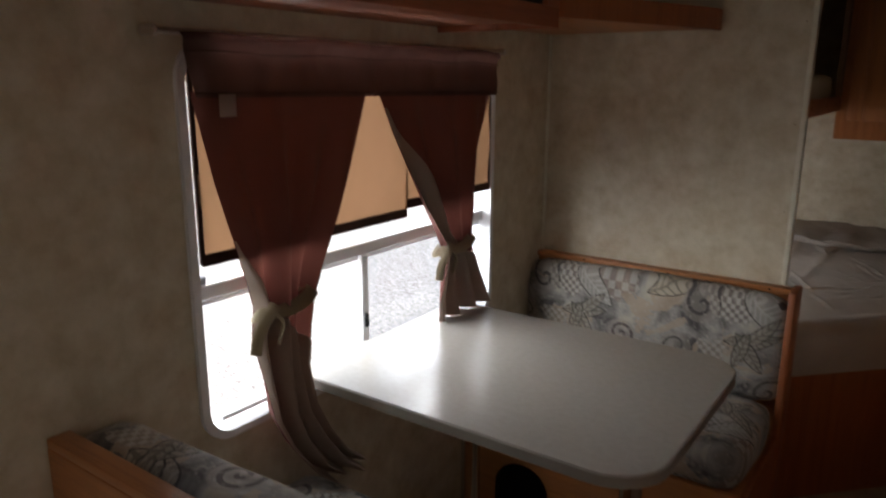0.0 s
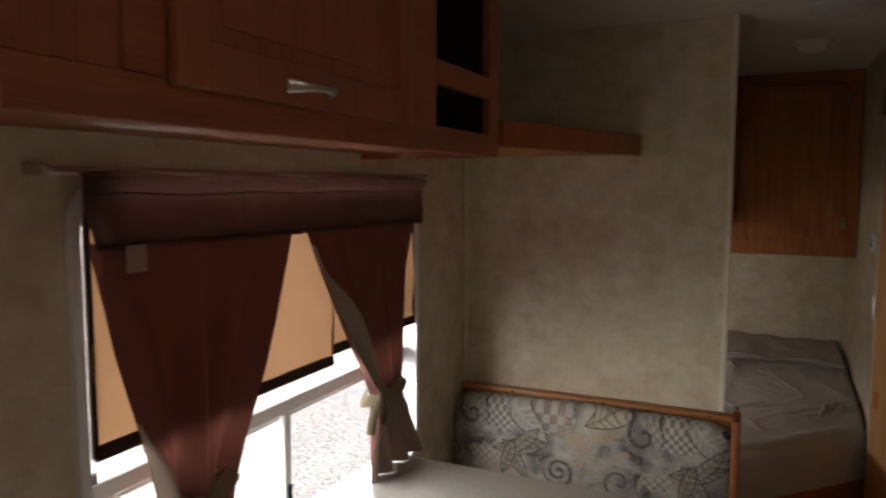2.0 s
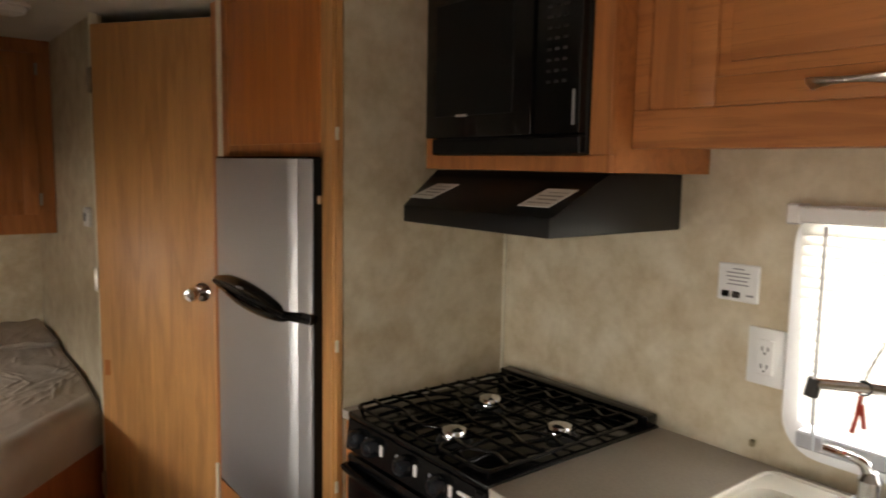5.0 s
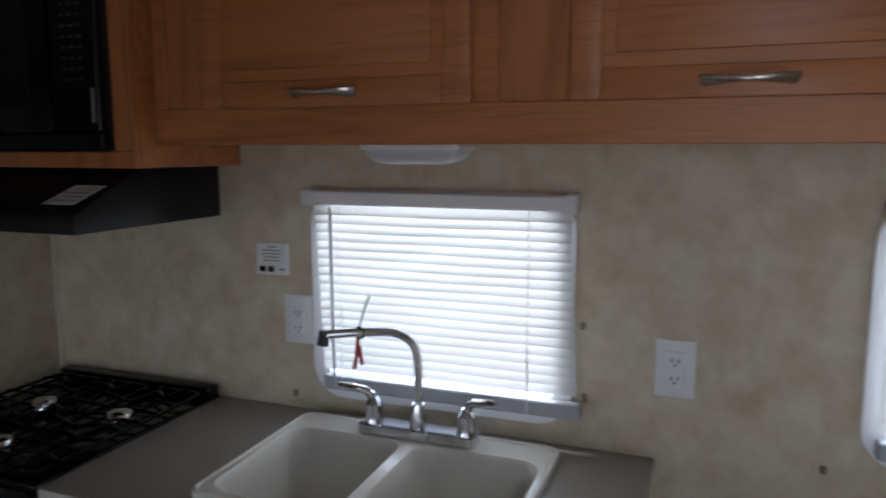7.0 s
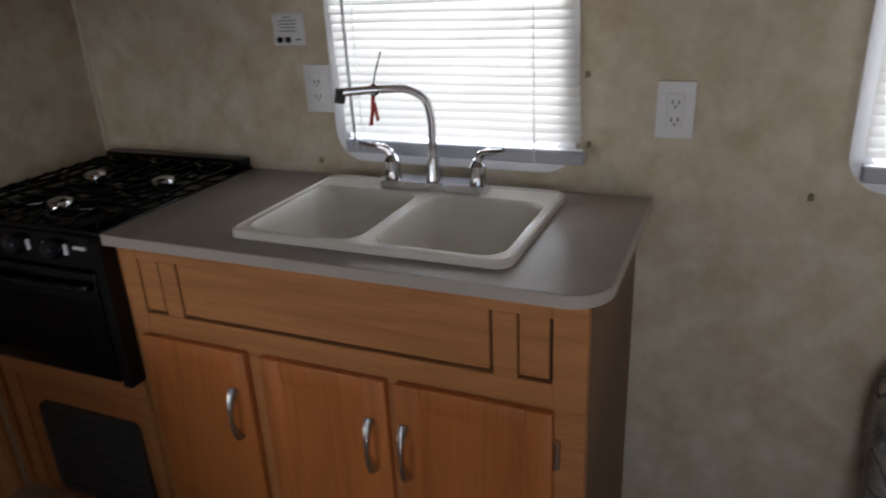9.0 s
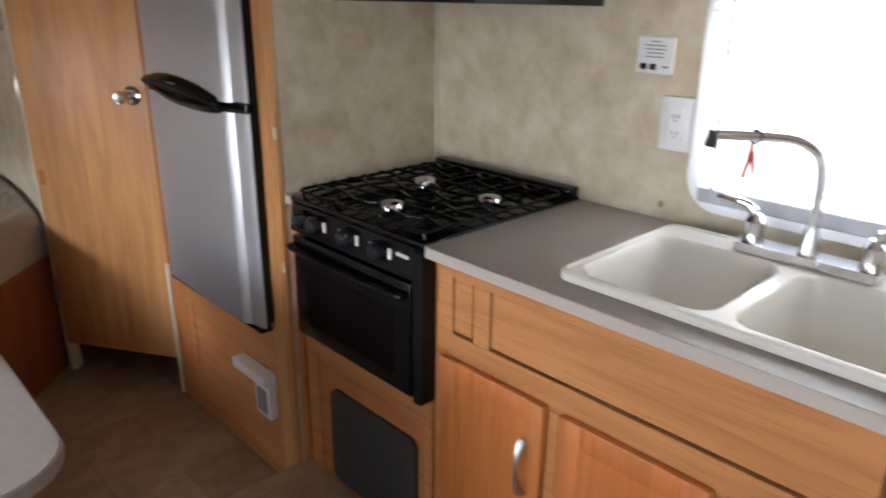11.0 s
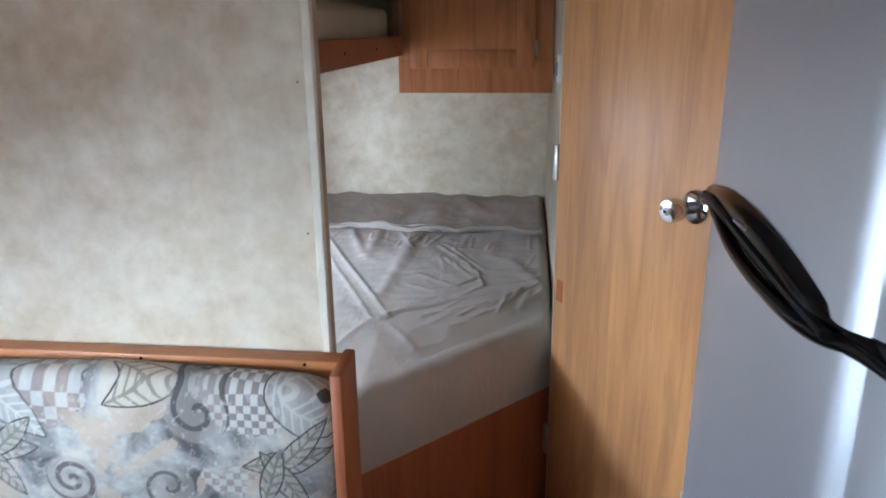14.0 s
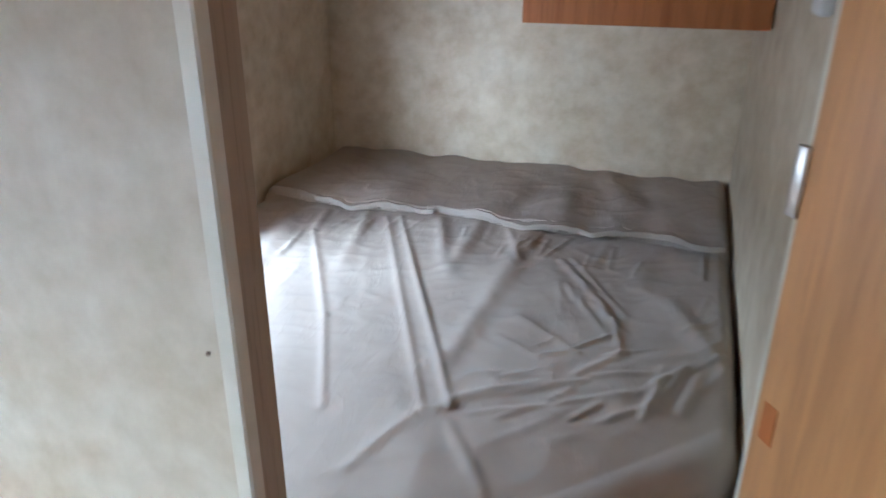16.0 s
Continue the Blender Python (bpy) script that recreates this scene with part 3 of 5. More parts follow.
# ---- windows ----
def window(name, axis_x, out, span, label, rail=None, mullion=None, inner=0.022):
    y0, y1, z0, z1 = span
    w = thing(name, (axis_x, (y0 + y1) / 2, z0), label, "window", kind="structure")
    a, b = sorted((axis_x + out * 0.012, axis_x - out * 0.055))
    part("window_frame", ring(bmesh.new(), "x", a, b, rrect(y0 - 0.012, y1 + 0.012, z0 - 0.012, z1 + 0.012, 0.075), rrect(y0 + inner, y1 - inner, z0 + inner, z1 - inner, 0.06)), ALU, w)
    c = axis_x - out * 0.035
    a, b = sorted((c - 0.012, c + 0.012))
    zt = rail if rail else z1 - 0.02
    pane = part("pane", slab(bmesh.new(), "x", c - 0.002, c + 0.002, rect(y0 + 0.015, y1 - 0.015, z0 + 0.015, z1 - 0.015)), GLASS, w)
    pane.visible_shadow = False
    if rail:
        part("rail", boxes(((c - 0.016, y0 + 0.01, rail), (c + 0.020, y1 - 0.01, rail + 0.034)), bev=0.003), ALU, w)
        part("rail", boxes(((c - 0.020, y0 + 0.01, rail - 0.014), (c + 0.008, y1 - 0.01, rail - 0.004)), bev=0.002), ALU, w)
    if mullion:
        part("slider_stile", boxes(((c + 0.006, mullion - 0.016, z0 + 0.01), (c + 0.022, mullion + 0.010, zt)), bev=0.003), ALU, w)
        part("slider_stile", boxes(((c - 0.014, mullion + 0.012, z0 + 0.01), (c + 0.002, mullion + 0.022, zt)), bev=0.002), GREY, w)
        part("latch", boxes(((c + 0.022, mullion - 0.012, 0.775), (c + 0.034, mullion - 0.002, 0.815)), bev=0.003), BLACK, w)
    part("sill_track", boxes(((c - 0.01, y0 + 0.05, z0 + 0.02), (c + 0.026, y1 - 0.05, z0 + 0.034)), bev=0.003), ALU, w)
    return w


w1 = window("window_1", W0, 1, DIN, "white framed sliding window beside the dinette", 0.975, 1.0, 0.006)
scr = part("insect_screen", slab(bmesh.new(), "x", W0 - 0.052, W0 - 0.051, rect(1.01, 1.585, 0.685, 0.972)), SCREEN, w1, "grey insect screen")
scr.visible_shadow = False
part("latch_plate", boxes(((W0 - 0.03, 0.475, 1.010), (W0 - 0.010, 0.500, 1.030)), bev=0.003), GREY, w1)
window("window_2", W1, -1, SINKWIN, "white framed window above the sink")
window("window_3", W1, -1, SOFAWIN, "white framed window beside the sofa")
window("window_4", W0 + 0.07, 1, BEDW, "white framed window beside the bed")


def blind(name, y0, y1, label, wand_y, wand_low, inset, skew, cord_y):
    x = W1 - 0.032
    t = thing(name, (x, (y0 + y1) / 2, 1.43), label, "blind", "mini blinds")
    part("head_rail", boxes(((x - 0.016, y0 - 0.004, 1.404), (W1 - 0.002, y1 + 0.004, 1.434)), bev=0.003), WHITE, t)
    part("end_bracket", boxes(((x - 0.018, y0 - 0.012, 1.400), (W1 - 0.001, y0 + 0.012, 1.438)), bev=0.003), WHITE, t)
    part("end_bracket", boxes(((x - 0.018, y1 - 0.012, 1.400), (W1 - 0.001, y1 + 0.012, 1.438)), bev=0.003), WHITE, t)

    def slat_mesh(z):
        def f(u, v):
            s = (v - 0.5) * 0.025
            tilt = radians(70)
            bow = 0.0018 * (1 - (2 * v - 1) ** 2)
            sag = 0.0008 * math.sin(u * 9 + z * 50)
            return (x + math.cos(tilt) * s - bow * math.sin(tilt), y0 + (y1 - inset - y0) * u - skew * (1.39 - z), z + math.sin(tilt) * s + bow * 0.3 + sag)
        return sheet(bmesh.new(), 10, 4, f)

    z = 1.392
    while z > 1.022:
        part("slat", slat_mesh(z), BLIND, t)
        z -= 0.0195
    part("bottom_rail", boxes(((x - 0.014, y0 - 0.006 - skew * 0.39, 0.982), (x + 0.012, y1 - inset - skew * 0.39, 1.014)), bev=0.003), RAIL, t)
    for k in (0.14, 0.86):
        yy = y0 + (y1 - y0) * k
        part("ladder_cord", tube(bmesh.new(), [(x - 0.013, yy, 1.41), (x - 0.014, yy, 0.985)], 0.0008, 5), WHITE, t)
    part("pull_cord", tube(bmesh.new(), [(x - 0.019, cord_y, 1.41), (x - 0.021, cord_y - 0.002, 1.15), (x - 0.020, cord_y - 0.004, 0.975)], 0.0011, 6), WHITE, t)
    part("wand", tube(bmesh.new(), [(x - 0.020, wand_y, 1.40), (x - 0.024, wand_y - 0.004, 1.1), (x - 0.03, wand_y - 0.010, wand_low)], 0.0035, 8), RAIL, t, "clear grey tilt wand")
    return t


blind("mini_blind", -0.142, 0.447, "white closed mini blind glowing over the sink window", 0.385, 0.99, 0.012, 0.055, -0.060)
blind("mini_blind", -1.49, -0.69, "white closed mini blind glowing beside the sofa", -0.768, 0.855, 0.0, 0.0, -1.40)
for y, z in ((-0.172, 1.02), (-0.165, 1.17), (0.515, 0.945), (-0.615, 0.935)):
    solo("hold_down_bracket", boxes(((W1 - 0.010, y - 0.005, z - 0.007), (W1, y + 0.005, z + 0.007)), bev=0.002), TIE, "small tan blind bracket on the wall", "bracket", group="blind brackets")

# ---- dinette window dressing ----
CX = W0 + 0.028
rod = thing("curtain_rod", (CX, 1.02, 1.51), "thin metal curtain rod above the dinette window", "curtain rod")
part("rod", tube(bmesh.new(), [(CX + 0.012, 0.395, 1.512), (CX + 0.012, 1.60, 1.512)], 0.006, 10), NICKEL, rod)
for y in (0.392, 1.606):
    part("bracket", boxes(((W0, y - 0.006, 1.503), (CX + 0.020, y + 0.006, 1.522)), bev=0.004), NICKEL, rod)


def drape(name, top, tie, tail, label, seed, lining):
    """A tied-back curtain: rows of (z, near edge, far edge)."""
    t = thing(name, (CX, (top[0][1] + top[0][2]) / 2, 1.5), label, "curtain", "dinette curtains")
    rows = top + [tie] + tail
    zs = [r[0] for r in rows]

    def edge(z, k):
        for a, b in zip(rows, rows[1:]):
            if a[0] >= z >= b[0]:
                s = (a[0] - z) / max(1e-6, a[0] - b[0])
                return a[k] + (b[k] - a[k]) * s
        return rows[-1][k]

    def f(u, v):
        z = zs[0] + (zs[-1] - zs[0]) * v
        l, r = edge(z, 1), edge(z, 2)
        y = l + (r - l) * u
        full = rows[0][2] - rows[0][1]
        squeeze = 1 - (r - l) / full
        amp = 0.012 + 0.016 * squeeze
        fold = math.sin(u * 21 + seed + 1.3 * math.sin(z * 4 + seed)) * amp + 0.6 * amp * math.sin(u * 9.3 + 2 * seed + z * 3)
        fold += 0.005 * noise.noise(Vector((u * 5, z * 7, seed)))
        fold *= 0.35 + 0.65 * min(1.0, v * 5)
        drop = 0.055 * max(0.0, (tie[0] - z)) / 0.5
        return (CX + 0.020 + fold + drop, y, z)

    part("cloth", sheet(bmesh.new(), 72, 80, f), CURTAIN, t, smooth=60)
    high, share = lining
    v0 = (zs[0] - high) / (zs[0] - zs[-1])

    def g(u, v):
        vv = v0 + (1 - v0) * v
        z = zs[0] + (zs[-1] - zs[0]) * vv
        grow = min(1.0, (high - z) / (high - tie[0]))
        wide = share * grow if z > tie[0] else min(1.0, share + (tie[0] - z) * 9)
        x, y, z = f(u * wide, vv)
        return (x + 0.003 + 0.008 * math.sin(math.pi * u), y, z)

    part("turned_lining", sheet(bmesh.new(), 40, 80, g), LINING, t, "pale tan lining turned outward", smooth=60)
    tb = bmesh.new()
    yl, yr, z = tie[1] - 0.012, tie[2] + 0.012, tie[0]
    loop = []
    for k in range(28):
        a = 2 * math.pi * k / 28
        loop.append((CX + 0.022 + 0.034 * math.sin(a), (yl + yr) / 2 + (yr - yl) / 2 * math.cos(a), z + 0.012 * math.cos(a) + 0.004 * math.sin(3 * a)))
    tube(tb, loop + [loop[0]], (0.003, 0.016), 8, caps=False)
    part("tieback", tb, TIE, t, "olive tan cloth tieback")
    kn = bmesh.new()
    tube(kn, arc([(CX + 0.050, yl + 0.03, z + 0.012), (CX + 0.058, yl + 0.005, z - 0.004), (CX + 0.052, yl - 0.022, z - 0.045), (CX + 0.05, yl - 0.030, z - 0.085)]), (0.004, 0.012), 8)
    tube(kn, arc([(CX + 0.052, yl + 0.02, z), (CX + 0.060, yl + 0.04, z - 0.03), (CX + 0.055, yl + 0.03, z - 0.075)]), (0.004, 0.011), 8)
    part("bow", kn, TIE, t, "knotted olive tan tie ends")
    return t


left = drape("curtain", [(1.405, 0.450, 0.940), (1.256, 0.497, 0.868), (1.10, 0.546, 0.795), (1.01, 0.570, 0.751)], (0.945, 0.585, 0.722),
             [(0.885, 0.567, 0.706), (0.793, 0.572, 0.690), (0.695, 0.578, 0.705), (0.617, 0.610, 0.745), (0.53, 0.67, 0.805), (0.488, 0.72, 0.855)], "rust brown translucent curtain tied back with a sewn label", 0.4, (1.10, 0.16))
part("size_label", slab(bmesh.new(), "x", CX + 0.050, CX + 0.0515, rect(0.492, 0.530, 1.358, 1.400)), LABEL, left, "small pale sewn label")
drape("curtain", [(1.405, 0.985, 1.530), (1.275, 1.047, 1.500), (1.091, 1.155, 1.440)], (0.955, 1.252, 1.395),
      [(0.87, 1.225, 1.42), (0.80, 1.200, 1.455), (0.752, 1.195, 1.475)], "rust brown translucent curtain tied back beside the partition", 2.1, (1.36, 0.55))

val = thing("valance", (CX, 1.03, 1.51), "dark brown gathered valance along the rod", "valance")


def vf(u, v):
    near = 0.422 + 0.030 * v
    y = near + (1.530 - near) * u
    z = 1.510 - 0.116 * v - 0.010 * u * v
    g = 0.004 * math.sin(u * 60) * (0.4 + v) + 0.006 * noise.noise(Vector((u * 20, v * 2, 3)))
    for c in (0.30, 0.45, 0.79):
        g += 0.008 * math.exp(-((u - c) / 0.012) ** 2)
    body = 0.012 * math.exp(-((v - 0.08) / 0.1) ** 2)
    return (CX + 0.036 + g + body, y, z + 0.003 * math.sin(u * 23) * (1 - v))


part("cloth", sheet(bmesh.new(), 110, 14, vf), VALANCE, val, smooth=60)
for z in (1.478, 1.402):
    part("seam", tube(bmesh.new(), [Vector(vf(u / 60, (1.512 - z) / 0.118)) + Vector((0.002, 0, 0)) for u in range(61)], 0.0018, 6), HEM, val)


def shade(name, y0, y1, zl, zr, x, label):
    t = thing(name, (x, (y0 + y1) / 2, zl), label, "window shade", "pleated shades")

    def f(u, v):
        low = zl + (zr - zl) * u
        z = 1.47 + (low - 1.47) * v
        return (x + 0.003 * math.sin(v * 12.0) + 0.004 * math.sin(u * 17 + 2.5 * v + y0) * v + 0.006 * noise.noise(Vector((u * 5, v * 3, y0))), y0 + (y1 - y0) * u, z)

    part("cloth", sheet(bmesh.new(), 24, 40, f), SHADE, t, smooth=60)
    hm = bmesh.new()
    box(hm, (x - 0.004, y0, min(zl, zr) - 0.006), (x + 0.006, y1, min(zl, zr) + 0.018), 0.002)
    part("hem_bar", hm, HEM, t, "dark brown hem bar")
    sd = boxes(((x - 0.003, y0 - 0.004, zl), (x + 0.005, y0 + 0.006, 1.47)), bev=0.001)
    part("side_binding", sd, HEM if zr < 1.065 else SHADE, t)
    part("side_binding", boxes(((x - 0.003, y1 - 0.004, zr), (x + 0.004, y1 + 0.001, 1.47)), bev=0.001), SHADE if zr < 1.065 else HEM, t)
    return t


shade("window_shade", 0.478, 1.148, 1.062, 1.062, W0 + 0.008, "tan cloth window shade, half lowered, behind the curtains")
shade("window_shade", 1.152, 1.590, 1.085, 1.085, W0 + 0.004, "tan cloth window shade, half lowered, beside the partition")

# ---- dinette ----
tb = thing("dinette_table", (-0.5, 1.07, 0), "cream laminate dinette table on two chrome posts", "table")
outline = rrect(W0 + 0.012, -0.072, 0.712, 1.405, (0.11, 0.03, 0.03, 0.11), 8)
part("tabletop", slab(bmesh.new(), "z", 0.722, 0.748, outline), TABLE, tb)
grow = rrect(W0 + 0.010, -0.068, 0.708, 1.409, (0.114, 0.032, 0.032, 0.114), 8)
part("edge_band", ring(bmesh.new(), "z", 0.724, 0.7455, grow, outline), TABLE_EDGE, tb, "dark brown edge banding")
for x, y in ((-0.66, 1.065), (-0.22, 1.065)):
    part("post", tube(bmesh.new(), [(x, y, 0.02), (x, y, 0.70)], 0.026, 20), CHROME, tb)
    part("post_base", tube(bmesh.new(), [(x, y, 0), (x, y, 0.012), (x, y, 0.03)], [0.085, 0.08, 0.035], 24), BLACK_MATT, tb)
    part("top_socket", tube(bmesh.new(), [(x, y, 0.69), (x, y, 0.722)], [0.035, 0.08], 24), BLACK_MATT, tb)


def bench(name, s, label):
    """s: +1 for the bench against the partition, -1 for the one that backs onto the entry."""
    wall_y = YP if s > 0 else 0.137
    lift = 0.0 if s > 0 else 0.018
    t = thing(name, (-0.5, wall_y, 0), label, "bench", "dinette benches")

    def yy(d):
        return wall_y - s * d

    def span(d0, d1):
        return sorted((yy(d0), yy(d1)))

    a, b = span(0.003, 0.030)
    part("back_panel", boxes(((W0 + 0.003, a, 0.0), (-0.062, b, 0.785 + lift)), bev=0.002), OAK_X, t)
    a, b = span(0.003, 0.046)
    part("top_rail", boxes(((W0 + 0.003, a, 0.785 + lift), (-0.060, b, 0.803 + lift)), bev=0.004, seg=2), OAK_X, t)
    for x in (-0.445, -0.125, -0.75):
        part("screw", disc(bmesh.new(), (x, yy(0.046), 0.795 + lift), (0, -s, 0), 0.0035, 0.001, 8), BLACK, t)
    a, b = span(0.003, 0.118)
    part("end_post", boxes(((-0.0595, a, 0.0), (-0.038, b, 0.812 + lift)), bev=0.005, seg=2), OAK_RED, t)
    a, b = span(0.52, 0.538)
    part("seat_box", boxes(((W0 + 0.003, a, 0.0), (-0.050, b, 0.34)), bev=0.003), OAK_X, t)
    a, b = span(0.118, 0.53)
    part("end_panel", boxes(((-0.058, a, 0.0), (-0.040, b, 0.345)), bev=0.003), OAK_RED, t)
    part("seat_board", boxes(((W0 + 0.003, a, 0.328), (-0.058, b, 0.342)), bev=0.0), OAK_X, t)
    a, b = span(0.034, 0.128 + 1.6 * lift)
    part("back_cushion", cushion((W0 + 0.012, a, 0.44), (-0.064, b, 0.787 + 1.8 * lift), 0.04, s), PRINT, t, "collage print back cushion")
    a, b = span(0.128 + 1.6 * lift, 0.56 + 3 * lift)
    part("seat_cushion", cushion((W0 + 0.012, a, 0.343), (-0.066, b, 0.468 + lift), 0.045, s + 4), PRINT, t, "collage print seat cushion")
    if s > 0:
        # flat black arch with a rim, laid on the seat box front
        vent = ring(bmesh.new(), "y", yy(0.543), yy(0.538), rrect(-0.81, -0.62, 0.02, 0.215, (0.09, 0.09, 0.01, 0.01)), rrect(-0.80, -0.63, 0.03, 0.205, (0.08, 0.08, 0.008, 0.008)))
        part("arch_rim", vent, BLACK_MATT, t)
        part("arch_panel", slab(bmesh.new(), "y", yy(0.5405), yy(0.538), rrect(-0.80, -0.63, 0.03, 0.205, (0.08, 0.08, 0.008, 0.008))), BLACK_MATT, t, "flat black arch on the seat box")
    return t


bench("dinette_bench", 1, "oak dinette bench with collage print cushions against the partition")
bench("dinette_bench", -1, "oak dinette bench with collage print cushions, back to the entry")

# overhead cabinet above the dinette
oc = thing("overhead_cabinet", (-0.75, 0.7, 1.555), "oak overhead cabinet above the dinette window with open cubbies", "cabinet")
FX = -0.575
part("bottom", boxes(((W0 + 0.002, 0.13, 1.572), (FX - 0.012, 1.29, 1.584)), bev=0.0), CHERRY_Y, oc)
fr = bmesh.new()
for a, b in (((0.117, 1.556), (1.315, 1.606)), ((0.117, 1.94), (1.315, TOP - 0.002)), ((0.117, 1.606), (0.135, 1.94)), ((0.245, 1.606), (0.30, 1.94)), ((0.84, 1.606), (0.972, 1.94)), ((1.252, 1.606), (1.315, 1.94)), ((0.972, 1.686), (1.252, 1.733))):
    box(fr, (FX - 0.016, a[0], a[1]), (FX, b[0], b[1]), 0.0015)
part("face_frame", fr, CHERRY_Y, oc)
part("filler_panel", boxes(((FX - 0.016, 0.130, 1.595), (FX - 0.006, 0.250, 1.945)), bev=0), CHERRY_Z, oc)
d = door_leaf(oc, "x", FX, 1, 0.297, 0.842, 1.597, 1.93, CHERRY_Z, 0.052)
bow_handle(d, "x", FX + 0.018, 1, 0.527, 1.618, 0.100, False)
part("end_panel", boxes(((W0 + 0.002, 0.117, 1.556), (FX - 0.016, 0.131, TOP - 0.002)), bev=0.001), CHERRY_Z, oc)
de = door_leaf(oc, "y", 0.117, -1, -0.80, -0.592, 1.597, 1.95, CHERRY_Z, 0.04, 0.010, "end_door")
# boards coloured near-black: the cubbies' shade is put into their colour
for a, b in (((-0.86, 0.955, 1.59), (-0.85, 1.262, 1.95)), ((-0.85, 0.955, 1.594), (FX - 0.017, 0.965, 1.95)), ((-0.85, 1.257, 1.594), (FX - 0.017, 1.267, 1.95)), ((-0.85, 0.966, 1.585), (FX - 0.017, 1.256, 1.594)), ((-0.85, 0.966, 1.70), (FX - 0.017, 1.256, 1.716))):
    part("shaded_cubby_lining", boxes((a, b), bev=0), VOID, oc, "cubby lining with its shade painted near-black")
part("end_side", boxes(((W0 + 0.002, 1.303, 1.556), (FX - 0.016, 1.315, TOP - 0.002)), bev=0.001), CHERRY_Z, oc)

cs = thing("corner_shelf", (-0.7, 1.7, 1.58), "oak corner shelf with a raised lip beside the overhead cabinet", "shelf")
poly = [(W0 + 0.002, 1.317), (FX, 1.317), (-0.372, 1.93), (-0.372, YP - 0.002), (W0 + 0.002, YP - 0.002)]
part("board", slab(bmesh.new(), "z", 1.586, 1.602, poly), OAK_Y, cs)
lip = bmesh.new()
lipo = [(FX - 0.004, 1.317), (FX + 0.012, 1.317), (-0.356, 1.93), (-0.356, YP - 0.002), (-0.372, YP - 0.002), (-0.372, 1.935)]
slab(lip, "z", 1.582, 1.643, lipo)
part("lip", lip, OAK_RED, cs, "reddish oak lip")

# ---- galley base ----
CT = 0.91
bc = thing("base_cabinet", (0.9, 0.22, 0), "honey oak sink base cabinet with three doors", "cabinet")
GX = 0.648
part("side_panel", boxes(((GX + 0.016, -0.284, 0.0), (W1 - 0.002, -0.268, 0.886)), bev=0.001), OAK_BROWN, bc, "dark brown side panel")
part("side_panel", boxes(((GX + 0.018, 0.718, 0.0), (W1 - 0.002, 0.732, 0.886)), bev=0.001), OAK_BROWN, bc, "dark brown side panel")
part("floor_board", boxes(((GX + 0.03, -0.254, 0.06), (W1 - 0.002, 0.718, 0.075)), bev=0.001), OAK_BROWN, bc)
fr = bmesh.new()
for a, b in (((-0.222, 0.0), (0.684, 0.15)), ((-0.222, 0.848), (0.684, 0.886)), ((-0.222, 0.662), (0.684, 0.722)), ((-0.282, 0.0), (-0.222, 0.886)), ((0.684, 0.0), (0.735, 0.886)), ((0.40, 0.15), (0.445, 0.662)), ((0.066, 0.15), (0.116, 0.662)), ((-0.160, 0.722), (-0.115, 0.848)), ((0.580, 0.722), (0.625, 0.848))):
    box(fr, (GX, a[0], a[1]), (GX + 0.018, b[0], b[1]), 0.0015)
part("face_frame", fr, HONEY_Y, bc)
for y0, y1 in ((-0.222, -0.160), (-0.115, 0.580), (0.625, 0.684)):
    # near-black sheet that paints the grooves' shade behind each drawer front
    part("gap_shade", boxes(((GX + 0.014, y0 - 0.003, 0.718), (GX + 0.017, y1 + 0.003, 0.851)), bev=0.0), VOID, bc, "near-black sheet as shade in the gap behind the false drawer")
    part("false_drawer", boxes(((GX + 0.003, y0 + 0.006, 0.729), (GX + 0.0135, y1 - 0.003, 0.8475)), bev=0.0012), HONEY_Y, bc)
for y0, y1, hy in ((0.424, 0.702, 0.462), (0.098, 0.388, 0.134), (-0.228, 0.076, 0.060)):
    d = door_leaf(bc, "x", GX, -1, y0, y1, 0.135, 0.672, OAK_DOOR, 0.050, relief=0.0025)
    bow_handle(d, "x", GX - 0.018, -1, hy, 0.522, 0.125, True)
part("hinge", tube(bmesh.new(), [(GX - 0.010, -0.234, 0.556), (GX - 0.010, -0.234, 0.612)], 0.006, 10), NICKEL, bc)
part("hinge", tube(bmesh.new(), [(GX - 0.010, -0.234, 0.13), (GX - 0.010, -0.234, 0.19)], 0.006, 10), NICKEL, bc)

ct = thing("worktop", (0.88, 0.2, 0.872), "taupe laminate worktop with a pale edge around the sink", "worktop")
SX0, SX1, SY0, SY1 = 0.678, 1.092, -0.138, 0.456
top_out = rrect(0.618, W1 - 0.002, -0.312, 0.735, (0.004, 0.004, 0.07, 0.004), 8)
part("top", slab(bmesh.new(), "z", 0.887, CT, top_out, [rrect(SX0 + 0.015, SX1 - 0.015, SY0 + 0.015, SY1 - 0.015, 0.04)]), COUNTER, ct)
big = rrect(0.6155, W1 - 0.0015, -0.3145, 0.7355, (0.0045, 0.0045, 0.0725, 0.0045), 8)
part("edge_band", ring(bmesh.new(), "z", 0.8865, CT - 0.001, big, top_out), EDGE, ct, "pale laminate edge")
solo("worktop_strip", boxes(((0.618, 1.229, 0.887), (W1 - 0.010, 1.2645, CT)), bev=0.002), EDGE, "narrow pale laminate strip beside the stove", "worktop")
solo("stove_side_panel", boxes(((0.630, 1.2385, 0.0), (W1 - 0.01, 1.2645, 0.886)), bev=0.002), OAK_Z, "narrow oak panel beside the stove", "panel")

